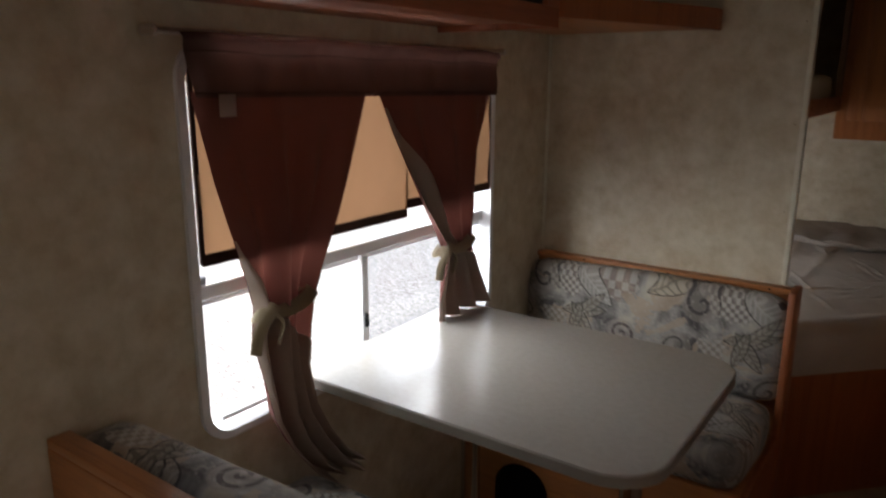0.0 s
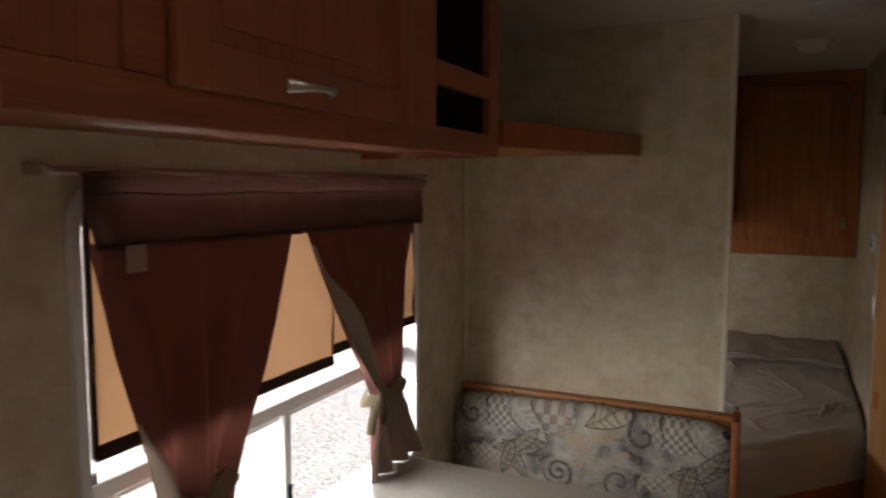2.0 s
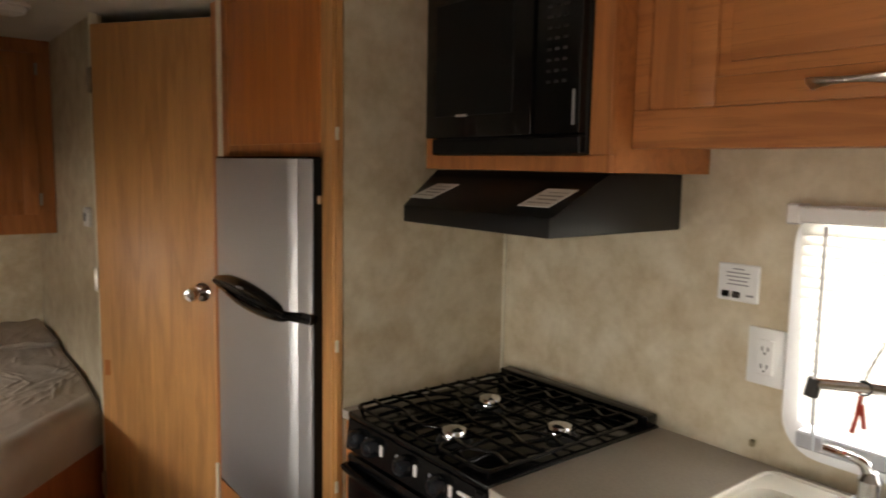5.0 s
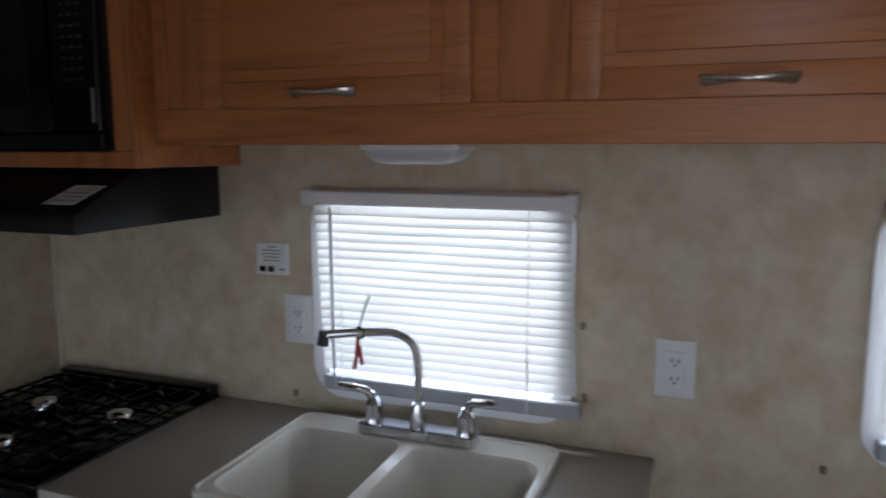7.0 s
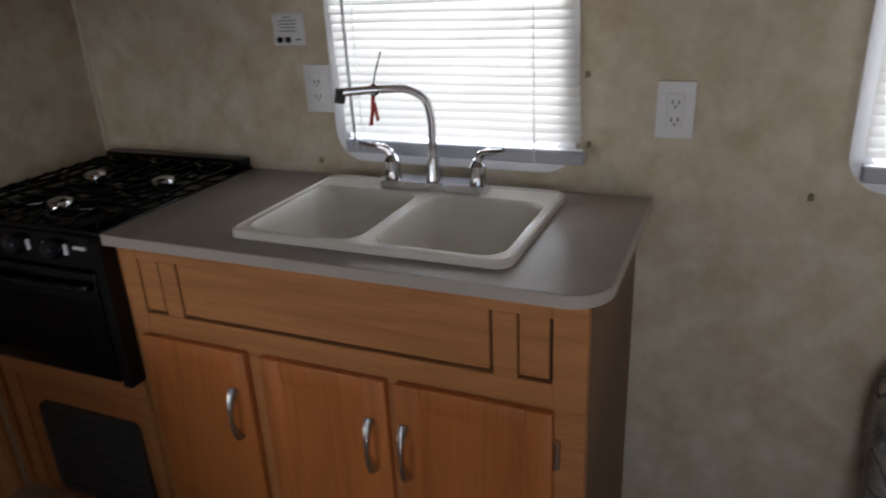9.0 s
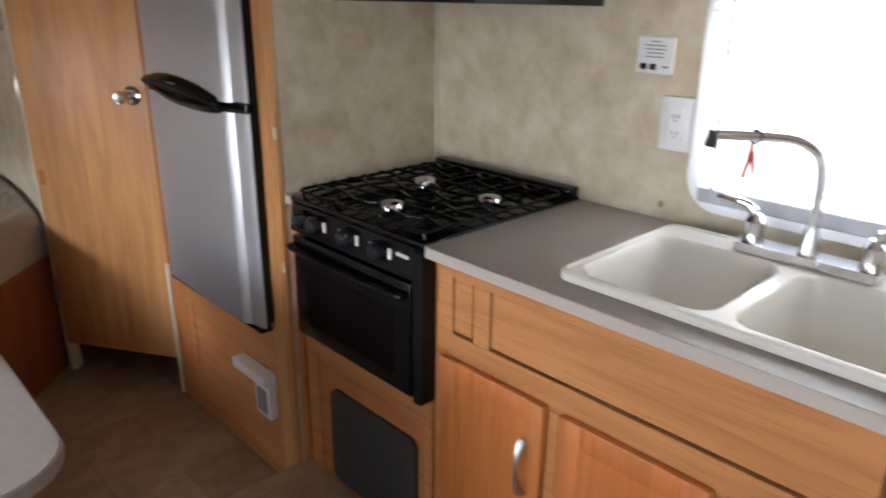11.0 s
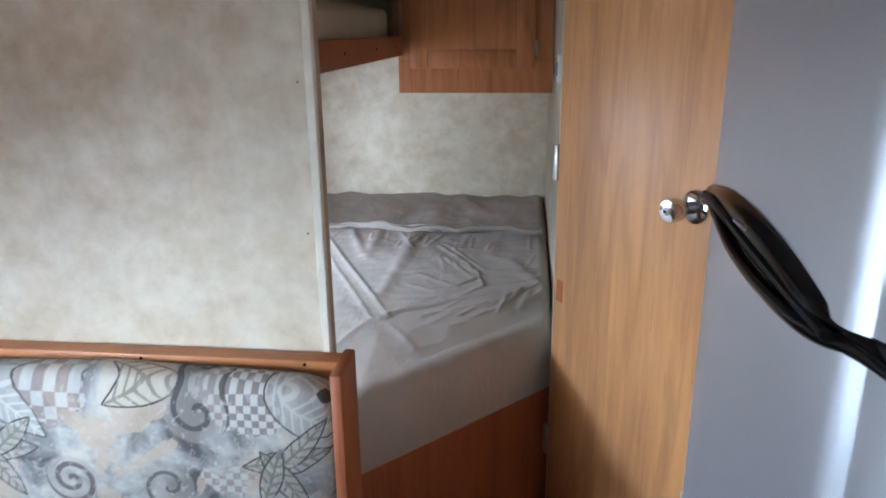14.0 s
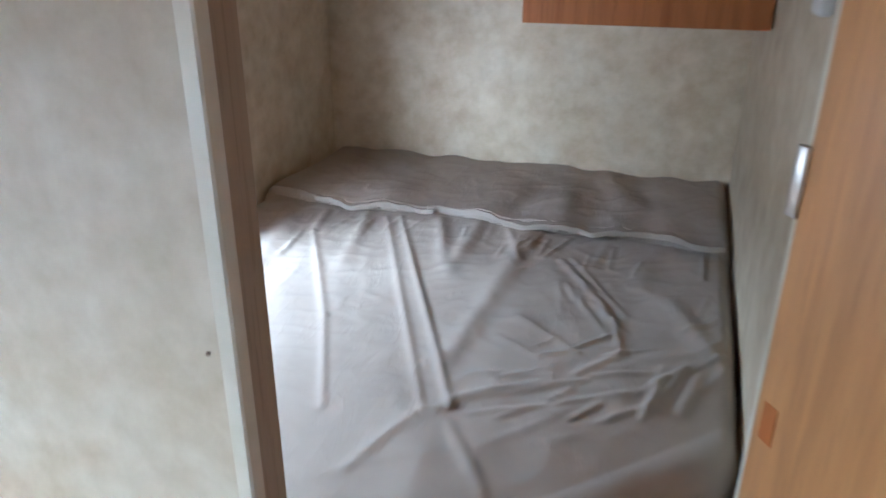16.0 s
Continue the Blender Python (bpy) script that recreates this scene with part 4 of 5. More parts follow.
# sink
sk = thing("kitchen_sink", (0.885, 0.16, CT), "bisque double bowl kitchen sink set in the worktop", "sink")
b1, b2 = rrect(SX0 + 0.024, 1.012, 0.174, SY1 - 0.022, 0.045), rrect(SX0 + 0.024, 1.012, SY0 + 0.022, 0.148, 0.045)
rim = slab(bmesh.new(), "z", CT + 0.001, CT + 0.014, rrect(SX0, SX1, SY0, SY1, 0.03), [b1, b2])
part("rim", rim, SINKW, sk, smooth=50)
lipb = bmesh.new()
lp = rrect(SX0 + 0.006, SX1 - 0.006, SY0 + 0.006, SY1 - 0.006, 0.028)
tube(lipb, [(u, v, CT + 0.013) for u, v in lp] + [(*lp[0], CT + 0.013)], 0.005, 8, caps=False)
part("rim_bead", lipb, SINKW, sk)
for (y0, y1) in ((0.174, SY1 - 0.022), (SY0 + 0.022, 0.148)):
    bm = bmesh.new()
    loops = []
    for z, inset, r in ((CT + 0.014, 0.0, 0.045), (CT + 0.006, 0.006, 0.045), (CT - 0.03, 0.010, 0.045), (CT - 0.125, 0.022, 0.05), (CT - 0.148, 0.032, 0.05), (CT - 0.157, 0.055, 0.05)):
        loops.append([bm.verts.new((u, v, z)) for u, v in rrect(SX0 + 0.024 + inset, 1.012 - inset, y0 + inset, y1 - inset, r)])
    for a, b in zip(loops, loops[1:]):
        for i in range(len(a)):
            j = (i + 1) % len(a)
            bm.faces.new((a[i], a[j], b[j], b[i]))
    bm.faces.new(loops[-1])
    part("bowl", bm, SINKW, sk, smooth=60)
    part("drain", disc(bmesh.new(), (0.86, (y0 + y1) / 2, CT - 0.157), (0, 0, 1), 0.04, 0.004, 24, 0.002), CHROME, sk)

fc = thing("faucet", (1.048, 0.159, CT + 0.014), "chrome two-handle gooseneck faucet behind the sink", "faucet")
FZ = CT + 0.014
part("base_plate", slab(bmesh.new(), "z", FZ, FZ + 0.020, rrect(1.020, 1.076, 0.029, 0.290, 0.012)), CHROME, fc)
sp = bmesh.new()
tube(sp, arc([(1.050, 0.159, FZ + 0.015), (1.050, 0.159, FZ + 0.09), (1.050, 0.159, FZ + 0.155), (1.044, 0.169, FZ + 0.202), (1.026, 0.199, FZ + 0.226), (1.000, 0.243, FZ + 0.231), (0.974, 0.286, FZ + 0.231), (0.950, 0.326, FZ + 0.230)], 8), 0.0095, 16)
part("spout", sp, CHROME, fc)
part("spout_collar", tube(bmesh.new(), [(1.050, 0.159, FZ + 0.018), (1.050, 0.159, FZ + 0.05), (1.050, 0.159, FZ + 0.072)], [0.020, 0.016, 0.012], 18), CHROME, fc)
part("aerator", tube(bmesh.new(), [(0.952, 0.323, FZ + 0.238), (0.950, 0.327, FZ + 0.208)], [0.011, 0.012], 14), DARKGREY, fc)
for y, s in ((0.262, 1), (0.052, -1)):
    h = part("handle", tube(bmesh.new(), [(1.048, y, FZ + 0.018), (1.048, y, FZ + 0.035), (1.048, y, FZ + 0.06), (1.048, y, FZ + 0.075)], [0.022, 0.017, 0.019, 0.010], 18), CHROME, fc)
    part("lever", tube(bmesh.new(), arc([(1.048, y, FZ + 0.066), (1.042, y + s * 0.012, FZ + 0.088), (1.030, y + s * 0.035, FZ + 0.098), (1.020, y + s * 0.068, FZ + 0.104)]), [0.010 - 0.00016 * k for k in range(25)], 10), CHROME, h)
zt = thing("zip_tie", (0.95, 0.226, FZ + 0.249), "black cable tie with a red tag on the faucet spout", "cable tie")
lo = [(0.946 + 0.0, 0.2265 + 0.0115 * math.cos(a), FZ + 0.2485 + 0.0115 * math.sin(a)) for a in [2 * math.pi * k / 16 for k in range(17)]]
part("loop", tube(bmesh.new(), lo, 0.0022, 6, caps=False), BLACK_MATT, zt)
part("tail", tube(bmesh.new(), arc([(0.946, 0.226, FZ + 0.259), (0.943, 0.216, FZ + 0.290), (0.938, 0.198, FZ + 0.330)]), (0.0008, 0.002), 6), BLACK_MATT, zt)
tg = bmesh.new()
tube(tg, [(0.946, 0.229, FZ + 0.236), (0.944, 0.232, FZ + 0.202), (0.944, 0.238, FZ + 0.172)], (0.002, 0.0045), 8)
tube(tg, [(0.946, 0.227, FZ + 0.222), (0.946, 0.221, FZ + 0.182)], (0.002, 0.004), 8)
part("red_tag", tg, RED, zt, "red plastic tag")
zt.location += Vector((0.040, 0.036, -0.018))

# stove
st = thing("gas_range", (0.88, 0.98, 0.535), "black three-burner gas range with oven, built into the galley", "stove")
RY0, RY1 = 0.738, 1.224
part("body", boxes(((0.640, RY0 + 0.004, 0.540), (W1 - 0.004, RY1 - 0.002, 0.900)), bev=0.003), BLACK, st)
part("cooktop", boxes(((0.612, RY0 - 0.004, 0.900), (W1 - 0.003, RY1 + 0.004, 0.916)), bev=0.005, seg=2), BLACK, st)
part("backguard", boxes(((1.100, RY0, 0.914), (1.138, RY1, 0.942)), bev=0.004, seg=2), BLACK, st)
cp = bmesh.new()
slab(cp, "y", RY0 + 0.002, RY1 - 0.002, [(0.640, 0.826), (0.604, 0.830), (0.612, 0.900), (0.640, 0.900)])
panel = part("control_panel", cp, BLACK, st)
for y in (1.168, 1.108, 0.985, 0.868):
    part("knob", tube(bmesh.new(), [(0.608, y, 0.868), (0.600, y, 0.8675), (0.590, y, 0.867), (0.584, y, 0.866), (0.581, y, 0.866), (0.580, y, 0.866)], [0.023, 0.023, 0.021, 0.017, 0.010, 0.003], 20), KNOB, st)
for y, w in ((1.076, 0.010), (0.950, 0.010), (0.835, 0.010)):
    part("dial_mark", boxes(((0.605, y - w / 2, 0.856), (0.609, y + w / 2, 0.880)), bev=0.001), WHITE, st, "white dial print")
for y in (1.136, 1.016, 0.900):
    part("dial_mark", boxes(((0.6055, y - 0.004, 0.866), (0.6085, y + 0.004, 0.880)), bev=0.0005), GREY, st)
part("badge", boxes(((0.6055, 0.775, 0.872), (0.6095, 0.812, 0.879)), bev=0.0005), WHITE, st, "small silver badge")
od = part("oven_door", boxes(((0.606, RY0 + 0.030, 0.546), (0.640, RY1 - 0.004, 0.818)), bev=0.006, seg=2), BLACK, st)
part("door_handle", tube(bmesh.new(), arc([(0.606, RY0 + 0.05, 0.790), (0.594, RY0 + 0.065, 0.789), (0.590, 0.98, 0.786), (0.594, RY1 - 0.035, 0.789), (0.606, RY1 - 0.02, 0.790)], 6), (0.010, 0.014), 10), BLACK, od)
part("door_glass", boxes(((0.6045, RY0 + 0.085, 0.585), (0.607, RY1 - 0.06, 0.745)), bev=0.001), BLACK, od)
part("side_trim", boxes(((0.604, RY0 - 0.004, 0.538), (0.650, RY0 + 0.024, 0.900)), bev=0.004), BLACK_MATT, st)
for x, y in ((0.900, 1.045), (0.698, 0.935), (0.898, 0.818)):
    bn = part("burner", tube(bmesh.new(), [(x, y, 0.914), (x, y, 0.922), (x, y, 0.928)], [0.040, 0.036, 0.030], 24), BLACK_MATT, st)
    part("burner_cap", tube(bmesh.new(), [(x, y, 0.926), (x, y, 0.938), (x, y, 0.944), (x, y, 0.948), (x, y, 0.950)], [0.029, 0.028, 0.025, 0.016, 0.004], 24), CHROME, bn, "chrome burner cap")


def grate(y0, y1, label):
    g = thing("stove_grate", (0.86, (y0 + y1) / 2, 0.916), label, "grate", "stove grates")
    x0, x1, z = 0.626, 1.092, 0.934
    lp = rrect(x0, x1, y0, y1, 0.02, 3)
    part("rim", tube(bmesh.new(), [(u, v, z - 0.004) for u, v in lp] + [(*lp[0], z - 0.004)], 0.0042, 7, caps=False), IRON, g)
    for k in range(1, 9):
        x = x0 + (x1 - x0) * k / 9
        wig = 0.013 * math.sin(k * 2.3 + y0 * 40)
        part("bar", tube(bmesh.new(), arc([(x, y0, z), (x + wig, (y0 * 2 + y1) / 3, z + 0.003), (x - wig, (y0 + y1 * 2) / 3, z + 0.003), (x, y1, z)], 5), 0.0043, 7), IRON, g)
    for k in (1, 2):
        y = y0 + (y1 - y0) * k / 3
        part("bar", tube(bmesh.new(), arc([(x0, y, z), (0.75, y + 0.01, z + 0.001), (0.86, y - 0.012, z + 0.001), (0.98, y + 0.008, z), (x1, y, z)], 5), 0.0043, 7), IRON, g)
    for x in (x0 + 0.012, x1 - 0.012):
        for y in (y0 + 0.006, y1 - 0.006):
            part("foot", tube(bmesh.new(), [(x, y, 0.915), (x, y, z - 0.003)], 0.004, 6), IRON, g)


grate(0.752, 0.906, "black wire stove grate beside the worktop")
grate(0.910, 1.062, "black wire stove grate in the middle of the range")
grate(1.066, 1.212, "black wire stove grate beside the end wall")

fp = thing("furnace_panel", (0.65, 0.98, 0), "oak panel below the range with a dark furnace vent", "panel")
fr = bmesh.new()
for a, b in (((0.738, 0.47), (1.238, 0.535)), ((0.738, 0.0), (1.238, 0.05)), ((0.738, 0.05), (0.765, 0.47)), ((1.19, 0.05), (1.238, 0.47))):
    box(fr, (0.640, a[0], a[1]), (0.658, b[0], b[1]), 0.0015)
part("face_frame", fr, HONEY_Y, fp)
part("infill", boxes(((0.647, 0.76, 0.045), (0.658, 1.195, 0.475)), bev=0), OAK_Y, fp)
vent = part("vent_cover", slab(bmesh.new(), "x", 0.634, 0.6465, rrect(0.790, 1.128, 0.125, 0.405, 0.025)), DARKGREY, fp, "dark grey furnace vent")
for k in range(8):
    z = 0.143 + 0.032 * k
    part("louvre", boxes(((0.631, 0.812, z), (0.636, 1.106, z + 0.013)), bev=0.002), DARKGREY, vent)

# ---- galley uppers ----
UX = 0.872
uc = thing("upper_cabinet", (1.0, -0.2, 1.533), "long honey oak upper cabinet above the sink", "cabinet")
UY0, UY1 = -1.70, 0.648
part("bottom", boxes(((UX + 0.016, UY0, 1.540), (W1 - 0.002, UY1, 1.552)), bev=0), OAK_Y, uc)
fr = bmesh.new()
ups = [(0.617, 0.648), (0.510, 0.547), (-0.059, 0.0), (-0.19, -0.174), (-0.78, -0.70), (-0.90, -0.84), (-1.70, -1.62)]
box(fr, (UX, UY0, 1.533), (UX + 0.018, UY1, 1.602), 0.0015)
box(fr, (UX, UY0, 1.935), (UX + 0.018, UY1, TOP - 0.002), 0.0015)
for a, b in ups:
    box(fr, (UX, a, 1.602), (UX + 0.018, b, 1.935), 0.0015)
part("face_frame", fr, OAK_Y, uc)
for y0, y1 in ((0.547, 0.617), (-0.174, -0.059), (-0.84, -0.78)):
    part("filler_panel", boxes(((UX + 0.008, y0 - 0.003, 1.598), (UX + 0.018, y1 + 0.003, 1.938)), bev=0), OAK_Z, uc)
for y0, y1, hy in ((-0.015, 0.523, 0.258), (-0.715, -0.178, -0.436), (-1.635, -0.885, -1.26)):
    d = door_leaf(uc, "x", UX, -1, y0, y1, 1.600, 1.930, OAK_Y, 0.048)
    bow_handle(d, "x", UX - 0.018, -1, hy, 1.624, 0.125, False)
ul = thing("under_cabinet_light", (1.0, 0.12, 1.533), "white frosted light under the upper cabinet", "lamp")
part("housing", boxes(((0.893, 0.016, 1.524), (0.985, 0.208, 1.534)), bev=0.002), WHITE, ul)
ln = bmesh.new()
lps = []
for z, i in ((1.526, 0.002), (1.512, 0.006), (1.502, 0.020), (1.498, 0.04)):
    lps.append([ln.verts.new((u, v, z)) for u, v in rrect(0.895 + 0.6 * i, 0.983 - 0.6 * i, 0.018 + i, 0.206 - i, 0.015)])
for a, b in zip(lps, lps[1:]):
    for i in range(len(a)):
        ln.faces.new((a[i], a[(i + 1) % len(a)], b[(i + 1) % len(b)], b[i]))
ln.faces.new(lps[-1])
part("lens", ln, LENS, ul, "frosted white lens", smooth=60)

# microwave cabinet, microwave and hood
MX = 0.812
mc = thing("microwave_cabinet", (0.98, 0.95, 1.488), "oak cabinet around a built-in microwave", "cabinet")
MY0, MY1 = 0.650, 1.200
fr = bmesh.new()
for a, b in (((MY0, 1.488), (MY1, 1.520)), ((MY0, 1.520), (0.698, TOP - 0.002)), ((1.166, 1.520), (MY1, TOP - 0.002)), ((0.698, 1.90), (1.166, TOP - 0.002))):
    box(fr, (MX, a[0], a[1]), (MX + 0.018, b[0], b[1]), 0.0015)
part("face_frame", fr, OAK_Z, mc)
part("side", boxes(((MX + 0.018, MY0, 1.488), (W1 - 0.002, MY0 + 0.012, TOP - 0.002)), ((MX + 0.018, MY1 - 0.012, 1.488), (W1 - 0.002, MY1, TOP - 0.002)), ((MX + 0.018, MY0 + 0.012, 1.49), (W1 - 0.002, MY1 - 0.012, 1.502)), bev=0), OAK_Y, mc)
mw = thing("microwave", (0.95, 0.95, 1.52), "black built-in microwave above the range hood", "microwave")
part("body", boxes(((MX - 0.004, 0.702, 1.522), (1.10, 1.160, 1.896)), bev=0.002), BLACK_MATT, mw)
part("lower_grille", boxes(((MX - 0.026, 0.700, 1.522), (MX - 0.004, 1.145, 1.556)), bev=0.003), BLACK_MATT, mw)
dr = part("door", boxes(((MX - 0.030, 0.822, 1.558), (MX - 0.006, 1.165, 1.890)), bev=0.004, seg=2), BLACK, mw)
part("door_window", boxes(((MX - 0.0325, 0.875, 1.605), (MX - 0.029, 1.125, 1.850)), bev=0.001), BLACK_MATT, dr)
part("badge", boxes(((MX - 0.0345, 1.015, 1.603), (MX - 0.029, 1.05, 1.608)), bev=0.0005), WHITE, dr, "small silver badge")
kp = part("control_panel", boxes(((MX - 0.028, 0.702, 1.558), (MX - 0.006, 0.816, 1.890)), bev=0.003), BLACK, mw)
for r in range(9):
    for c in range(3):
        part("button_print", boxes(((MX - 0.0292, 0.735 + c * 0.020, 1.655 + r * 0.020), (MX - 0.0278, 0.745 + c * 0.020, 1.660 + r * 0.020)), bev=0), DIM, kp)
part("door_button", boxes(((MX - 0.030, 0.712, 1.575), (MX - 0.027, 0.718, 1.64)), bev=0.001), GREY, kp)

hd = thing("range_hood", (0.9, 0.93, 1.37), "black sloped range hood under the microwave cabinet", "hood")
HY0, HY1 = 0.652, 1.080
hb = bmesh.new()
prof = [(0.662, 1.374), (W1 - 0.002, 1.366), (W1 - 0.002, 1.486), (0.845, 1.486), (0.820, 1.470), (0.662, 1.410)]
near = [hb.verts.new((x, HY0 + 0.06 * max(0.0, (x - 0.662) / 0.48), z)) for x, z in prof]
far = [hb.verts.new((x, HY1 + 0.20 * min(1.0, (x - 0.662) / 0.30), z)) for x, z in prof]
hb.faces.new(near)
hb.faces.new(far)
for i in range(len(prof)):
    j = (i + 1) % len(prof)
    hb.faces.new((near[i], near[j], far[j], far[i]))
bmesh.ops.bevel(hb, geom=hb.edges[:], offset=0.003, segments=2, affect="EDGES", profile=0.5)
part("shell", hb, BLACK_MATT, hd)


def on_slope(y0, y1, s0, s1):
    bm = bmesh.new()
    p, q = Vector((0.662, 0, 1.410)), Vector((0.820, 0, 1.470))
    n = Vector((-0.365, 0, 0.931)) * 0.0015
    quad = [p.lerp(q, s) + Vector((0, y, 0)) + n for s, y in ((s0, y0), (s0, y1), (s1, y1), (s1, y0))]
    lo = [bm.verts.new(v) for v in quad]
    hi = [bm.verts.new(v + n) for v in quad]
    bm.faces.new(hi)
    for i in range(4):
        bm.faces.new((lo[i], lo[(i + 1) % 4], hi[(i + 1) % 4], hi[i]))
    return bm


for y0, y1 in ((0.687, 0.763), (1.028, 1.104)):
    lb = part("sticker", on_slope(y0, y1, 0.22, 0.72), WHITE, hd, "white warning sticker")
    for k in range(4):
        part("print_line", on_slope(y0 + 0.008, y1 - 0.008 - 0.01 * (k % 2), 0.30 + 0.1 * k, 0.33 + 0.1 * k), GREY, lb)

# wall plates
mp = thing("monitor_panel", (W1, 0.567, 1.268), "white tank monitor panel with small dark switches on the wall", "control panel")
part("plate", boxes(((W1 - 0.008, 0.523, 1.230), (W1, 0.612, 1.308)), bev=0.003), WHITE, mp)
for y in (0.592, 0.569):
    part("switch", boxes(((W1 - 0.013, y - 0.008, 1.238), (W1 - 0.007, y + 0.008, 1.251)), bev=0.002), BLACK if y > 0.58 else VOID, mp)
for k, w in enumerate((0.024, 0.05, 0.05, 0.04, 0.046)):
    part("print_line", boxes(((W1 - 0.0092, 0.567 - w / 2, 1.296 - k * 0.008), (W1 - 0.0078, 0.567 + w / 2, 1.2985 - k * 0.008)), bev=0), GREY, mp)
part("print_line", boxes(((W1 - 0.0092, 0.532, 1.243), (W1 - 0.0078, 0.548, 1.247)), bev=0), GREY, mp)


def outlet(y, z, label):
    o = thing("wall_outlet", (W1, y, z), label, "outlet", "wall outlets")
    part("plate", boxes(((W1 - 0.007, y - 0.038, z - 0.058), (W1, y + 0.038, z + 0.058)), bev=0.003, seg=2), WHITE, o)
    f = part("socket_face", boxes(((W1 - 0.010, y - 0.018, z - 0.036), (W1 - 0.006, y + 0.018, z + 0.036)), bev=0.002), WHITE, o)
    for dz in (0.018, -0.018):
        for dy in (-0.006, 0.006):
            part("slot", boxes(((W1 - 0.0108, y + dy - 0.0012, z + dz - 0.005), (W1 - 0.0096, y + dy + 0.0012, z + dz + 0.004)), bev=0), DARKGREY, f)
        part("slot", disc(bmesh.new(), (W1 - 0.0097, y, z + dz - 0.010), (-1, 0, 0), 0.0025, 0.001, 8), DARKGREY, f)


outlet(-0.346, 1.100, "white double outlet plate on the beige wall")
outlet(0.500, 1.128, "white double outlet plate beside the sink window")

# ---- refrigerator ----
FC = 0.606
fcab = thing("refrigerator_cabinet", (0.85, 1.66, 0), "oak surround and top cupboard of the refrigerator", "cabinet")
jb = bmesh.new()
box(jb, (FC - 0.004, 1.264, 0.0), (FC + 0.015, 1.292, TOP - 0.002), 0.004, 2)
box(jb, (FC - 0.010, 1.272, 0.0), (FC + 0.004, 1.284, TOP - 0.002), 0.004, 2)
part("corner_moulding", jb, OAK_SLAB, fcab)
part("stile", boxes(((FC - 0.002, 1.2925, 0.0), (FC + 0.018, 1.342, TOP - 0.002)), bev=0.002), OAK_SLAB, fcab)
part("filler_strip", boxes(((FC, 1.925, 0.0), (FC + 0.016, 2.048, TOP - 0.002)), bev=0.002), OAK_Z, fcab)
lowf = bmesh.new()
for a, b in (((1.342, 0.0), (1.925, 0.05)), ((1.342, 0.42), (1.925, 0.512)), ((1.342, 0.05), (1.40, 0.42)), ((1.88, 0.05), (1.925, 0.42))):
    box(lowf, (FC, a[0], a[1]), (FC + 0.018, b[0], b[1]), 0.0015)
part("lower_frame", lowf, HONEY_Y, fcab)
part("lower_panel", boxes(((FC + 0.005, 1.395, 0.045), (FC + 0.018, 1.885, 0.425)), bev=0), HONEY_Y, fcab)
part("shelf", boxes(((FC, 1.342, 0.500), (W1 - 0.01, 1.925, 0.514)), bev=0), OAK_Y, fcab)
part("top_door", boxes(((FC - 0.002, 1.350, 1.545), (FC + 0.016, 1.918, TOP - 0.03)), bev=0.004, seg=2), OAK_DOOR, fcab)
part("top_frame", boxes(((FC + 0.003, 1.342, 1.512), (FC + 0.018, 1.925, TOP - 0.002)), bev=0.0), OAK_Z, fcab)
part("side_strip", boxes(((FC - 0.012, 1.958, 1.51), (FC + 0.002, 1.975, TOP - 0.002)), bev=0.003), TRIM, fcab, "cream vertical strip")
part("side_strip", boxes(((FC - 0.010, 2.03, 0.0), (FC + 0.002, 2.048, 0.505)), bev=0.003), TRIM, fcab, "cream vertical strip")

rf = thing("refrigerator", (0.85, 1.63, 0.514), "grey steel two-door refrigerator with a black sweeping handle", "refrigerator")
RX = 0.562
part("carcass", boxes(((FC - 0.0135, 1.348, 0.516), (1.10, 1.918, 1.510)), bev=0.002), BLACK_MATT, rf)


def bowed(z0, z1, x_front, y0, y1):
    """A door whose front bows out gently."""
    bm = bmesh.new()
    n = 14
    # nearly flat, then a soft fold towards the hinge side
    prof = [(0.030, 0.0), (0.020, 0.004), (0.0165, 0.010), (0.0125, 0.040), (0.0105, 0.057), (0.004, 0.065), (-0.003, 0.075), (-0.006, 0.087), (-0.0055, 0.19), (-0.004, 0.34), (0.0, 0.49), (0.003, 0.564), (0.010, 0.579), (0.020, 0.587)]
    pts = [(x_front + 0.008 + dx, y0 + dy) for dx, dy in prof]
    outline = pts + [(FC - 0.014, y1), (FC - 0.014, y0)]
    slab(bm, "z", z0, z1, outline)
    return bm


part("freezer_door", bowed(1.128, 1.506, RX - 0.012, 1.338, 1.925), STEEL, rf, "grey steel freezer door", 25)
part("main_door", bowed(0.517, 1.112, RX - 0.012, 1.338, 1.925), STEEL, rf, "grey steel lower door", 25)
part("door_edge", boxes(((RX + 0.018, 1.3325, 0.515), (FC - 0.003, 1.3375, 1.508)), bev=0.001), BLACK_MATT, rf, "black door edge")
part("bottom_edge", boxes(((RX + 0.002, 1.342, 0.505), (FC - 0.004, 1.914, 0.517)), bev=0.001), BLACK, rf)
part("top_edge", boxes(((RX + 0.004, 1.338, 1.506), (FC - 0.004, 1.914, 1.512)), bev=0.001), BLACK, rf)
part("split_band", boxes(((RX + 0.006, 1.3325, 1.108), (FC - 0.014, 1.914, 1.132)), bev=0.003), BLACK, rf)
upper = arc([(RX + 0.010, 1.336, 1.122), (RX + 0.002, 1.405, 1.121), (RX - 0.022, 1.47, 1.126), (RX - 0.026, 1.58, 1.140), (RX - 0.026, 1.70, 1.150), (RX - 0.018, 1.82, 1.152), (RX - 0.008, 1.915, 1.148)], 6)
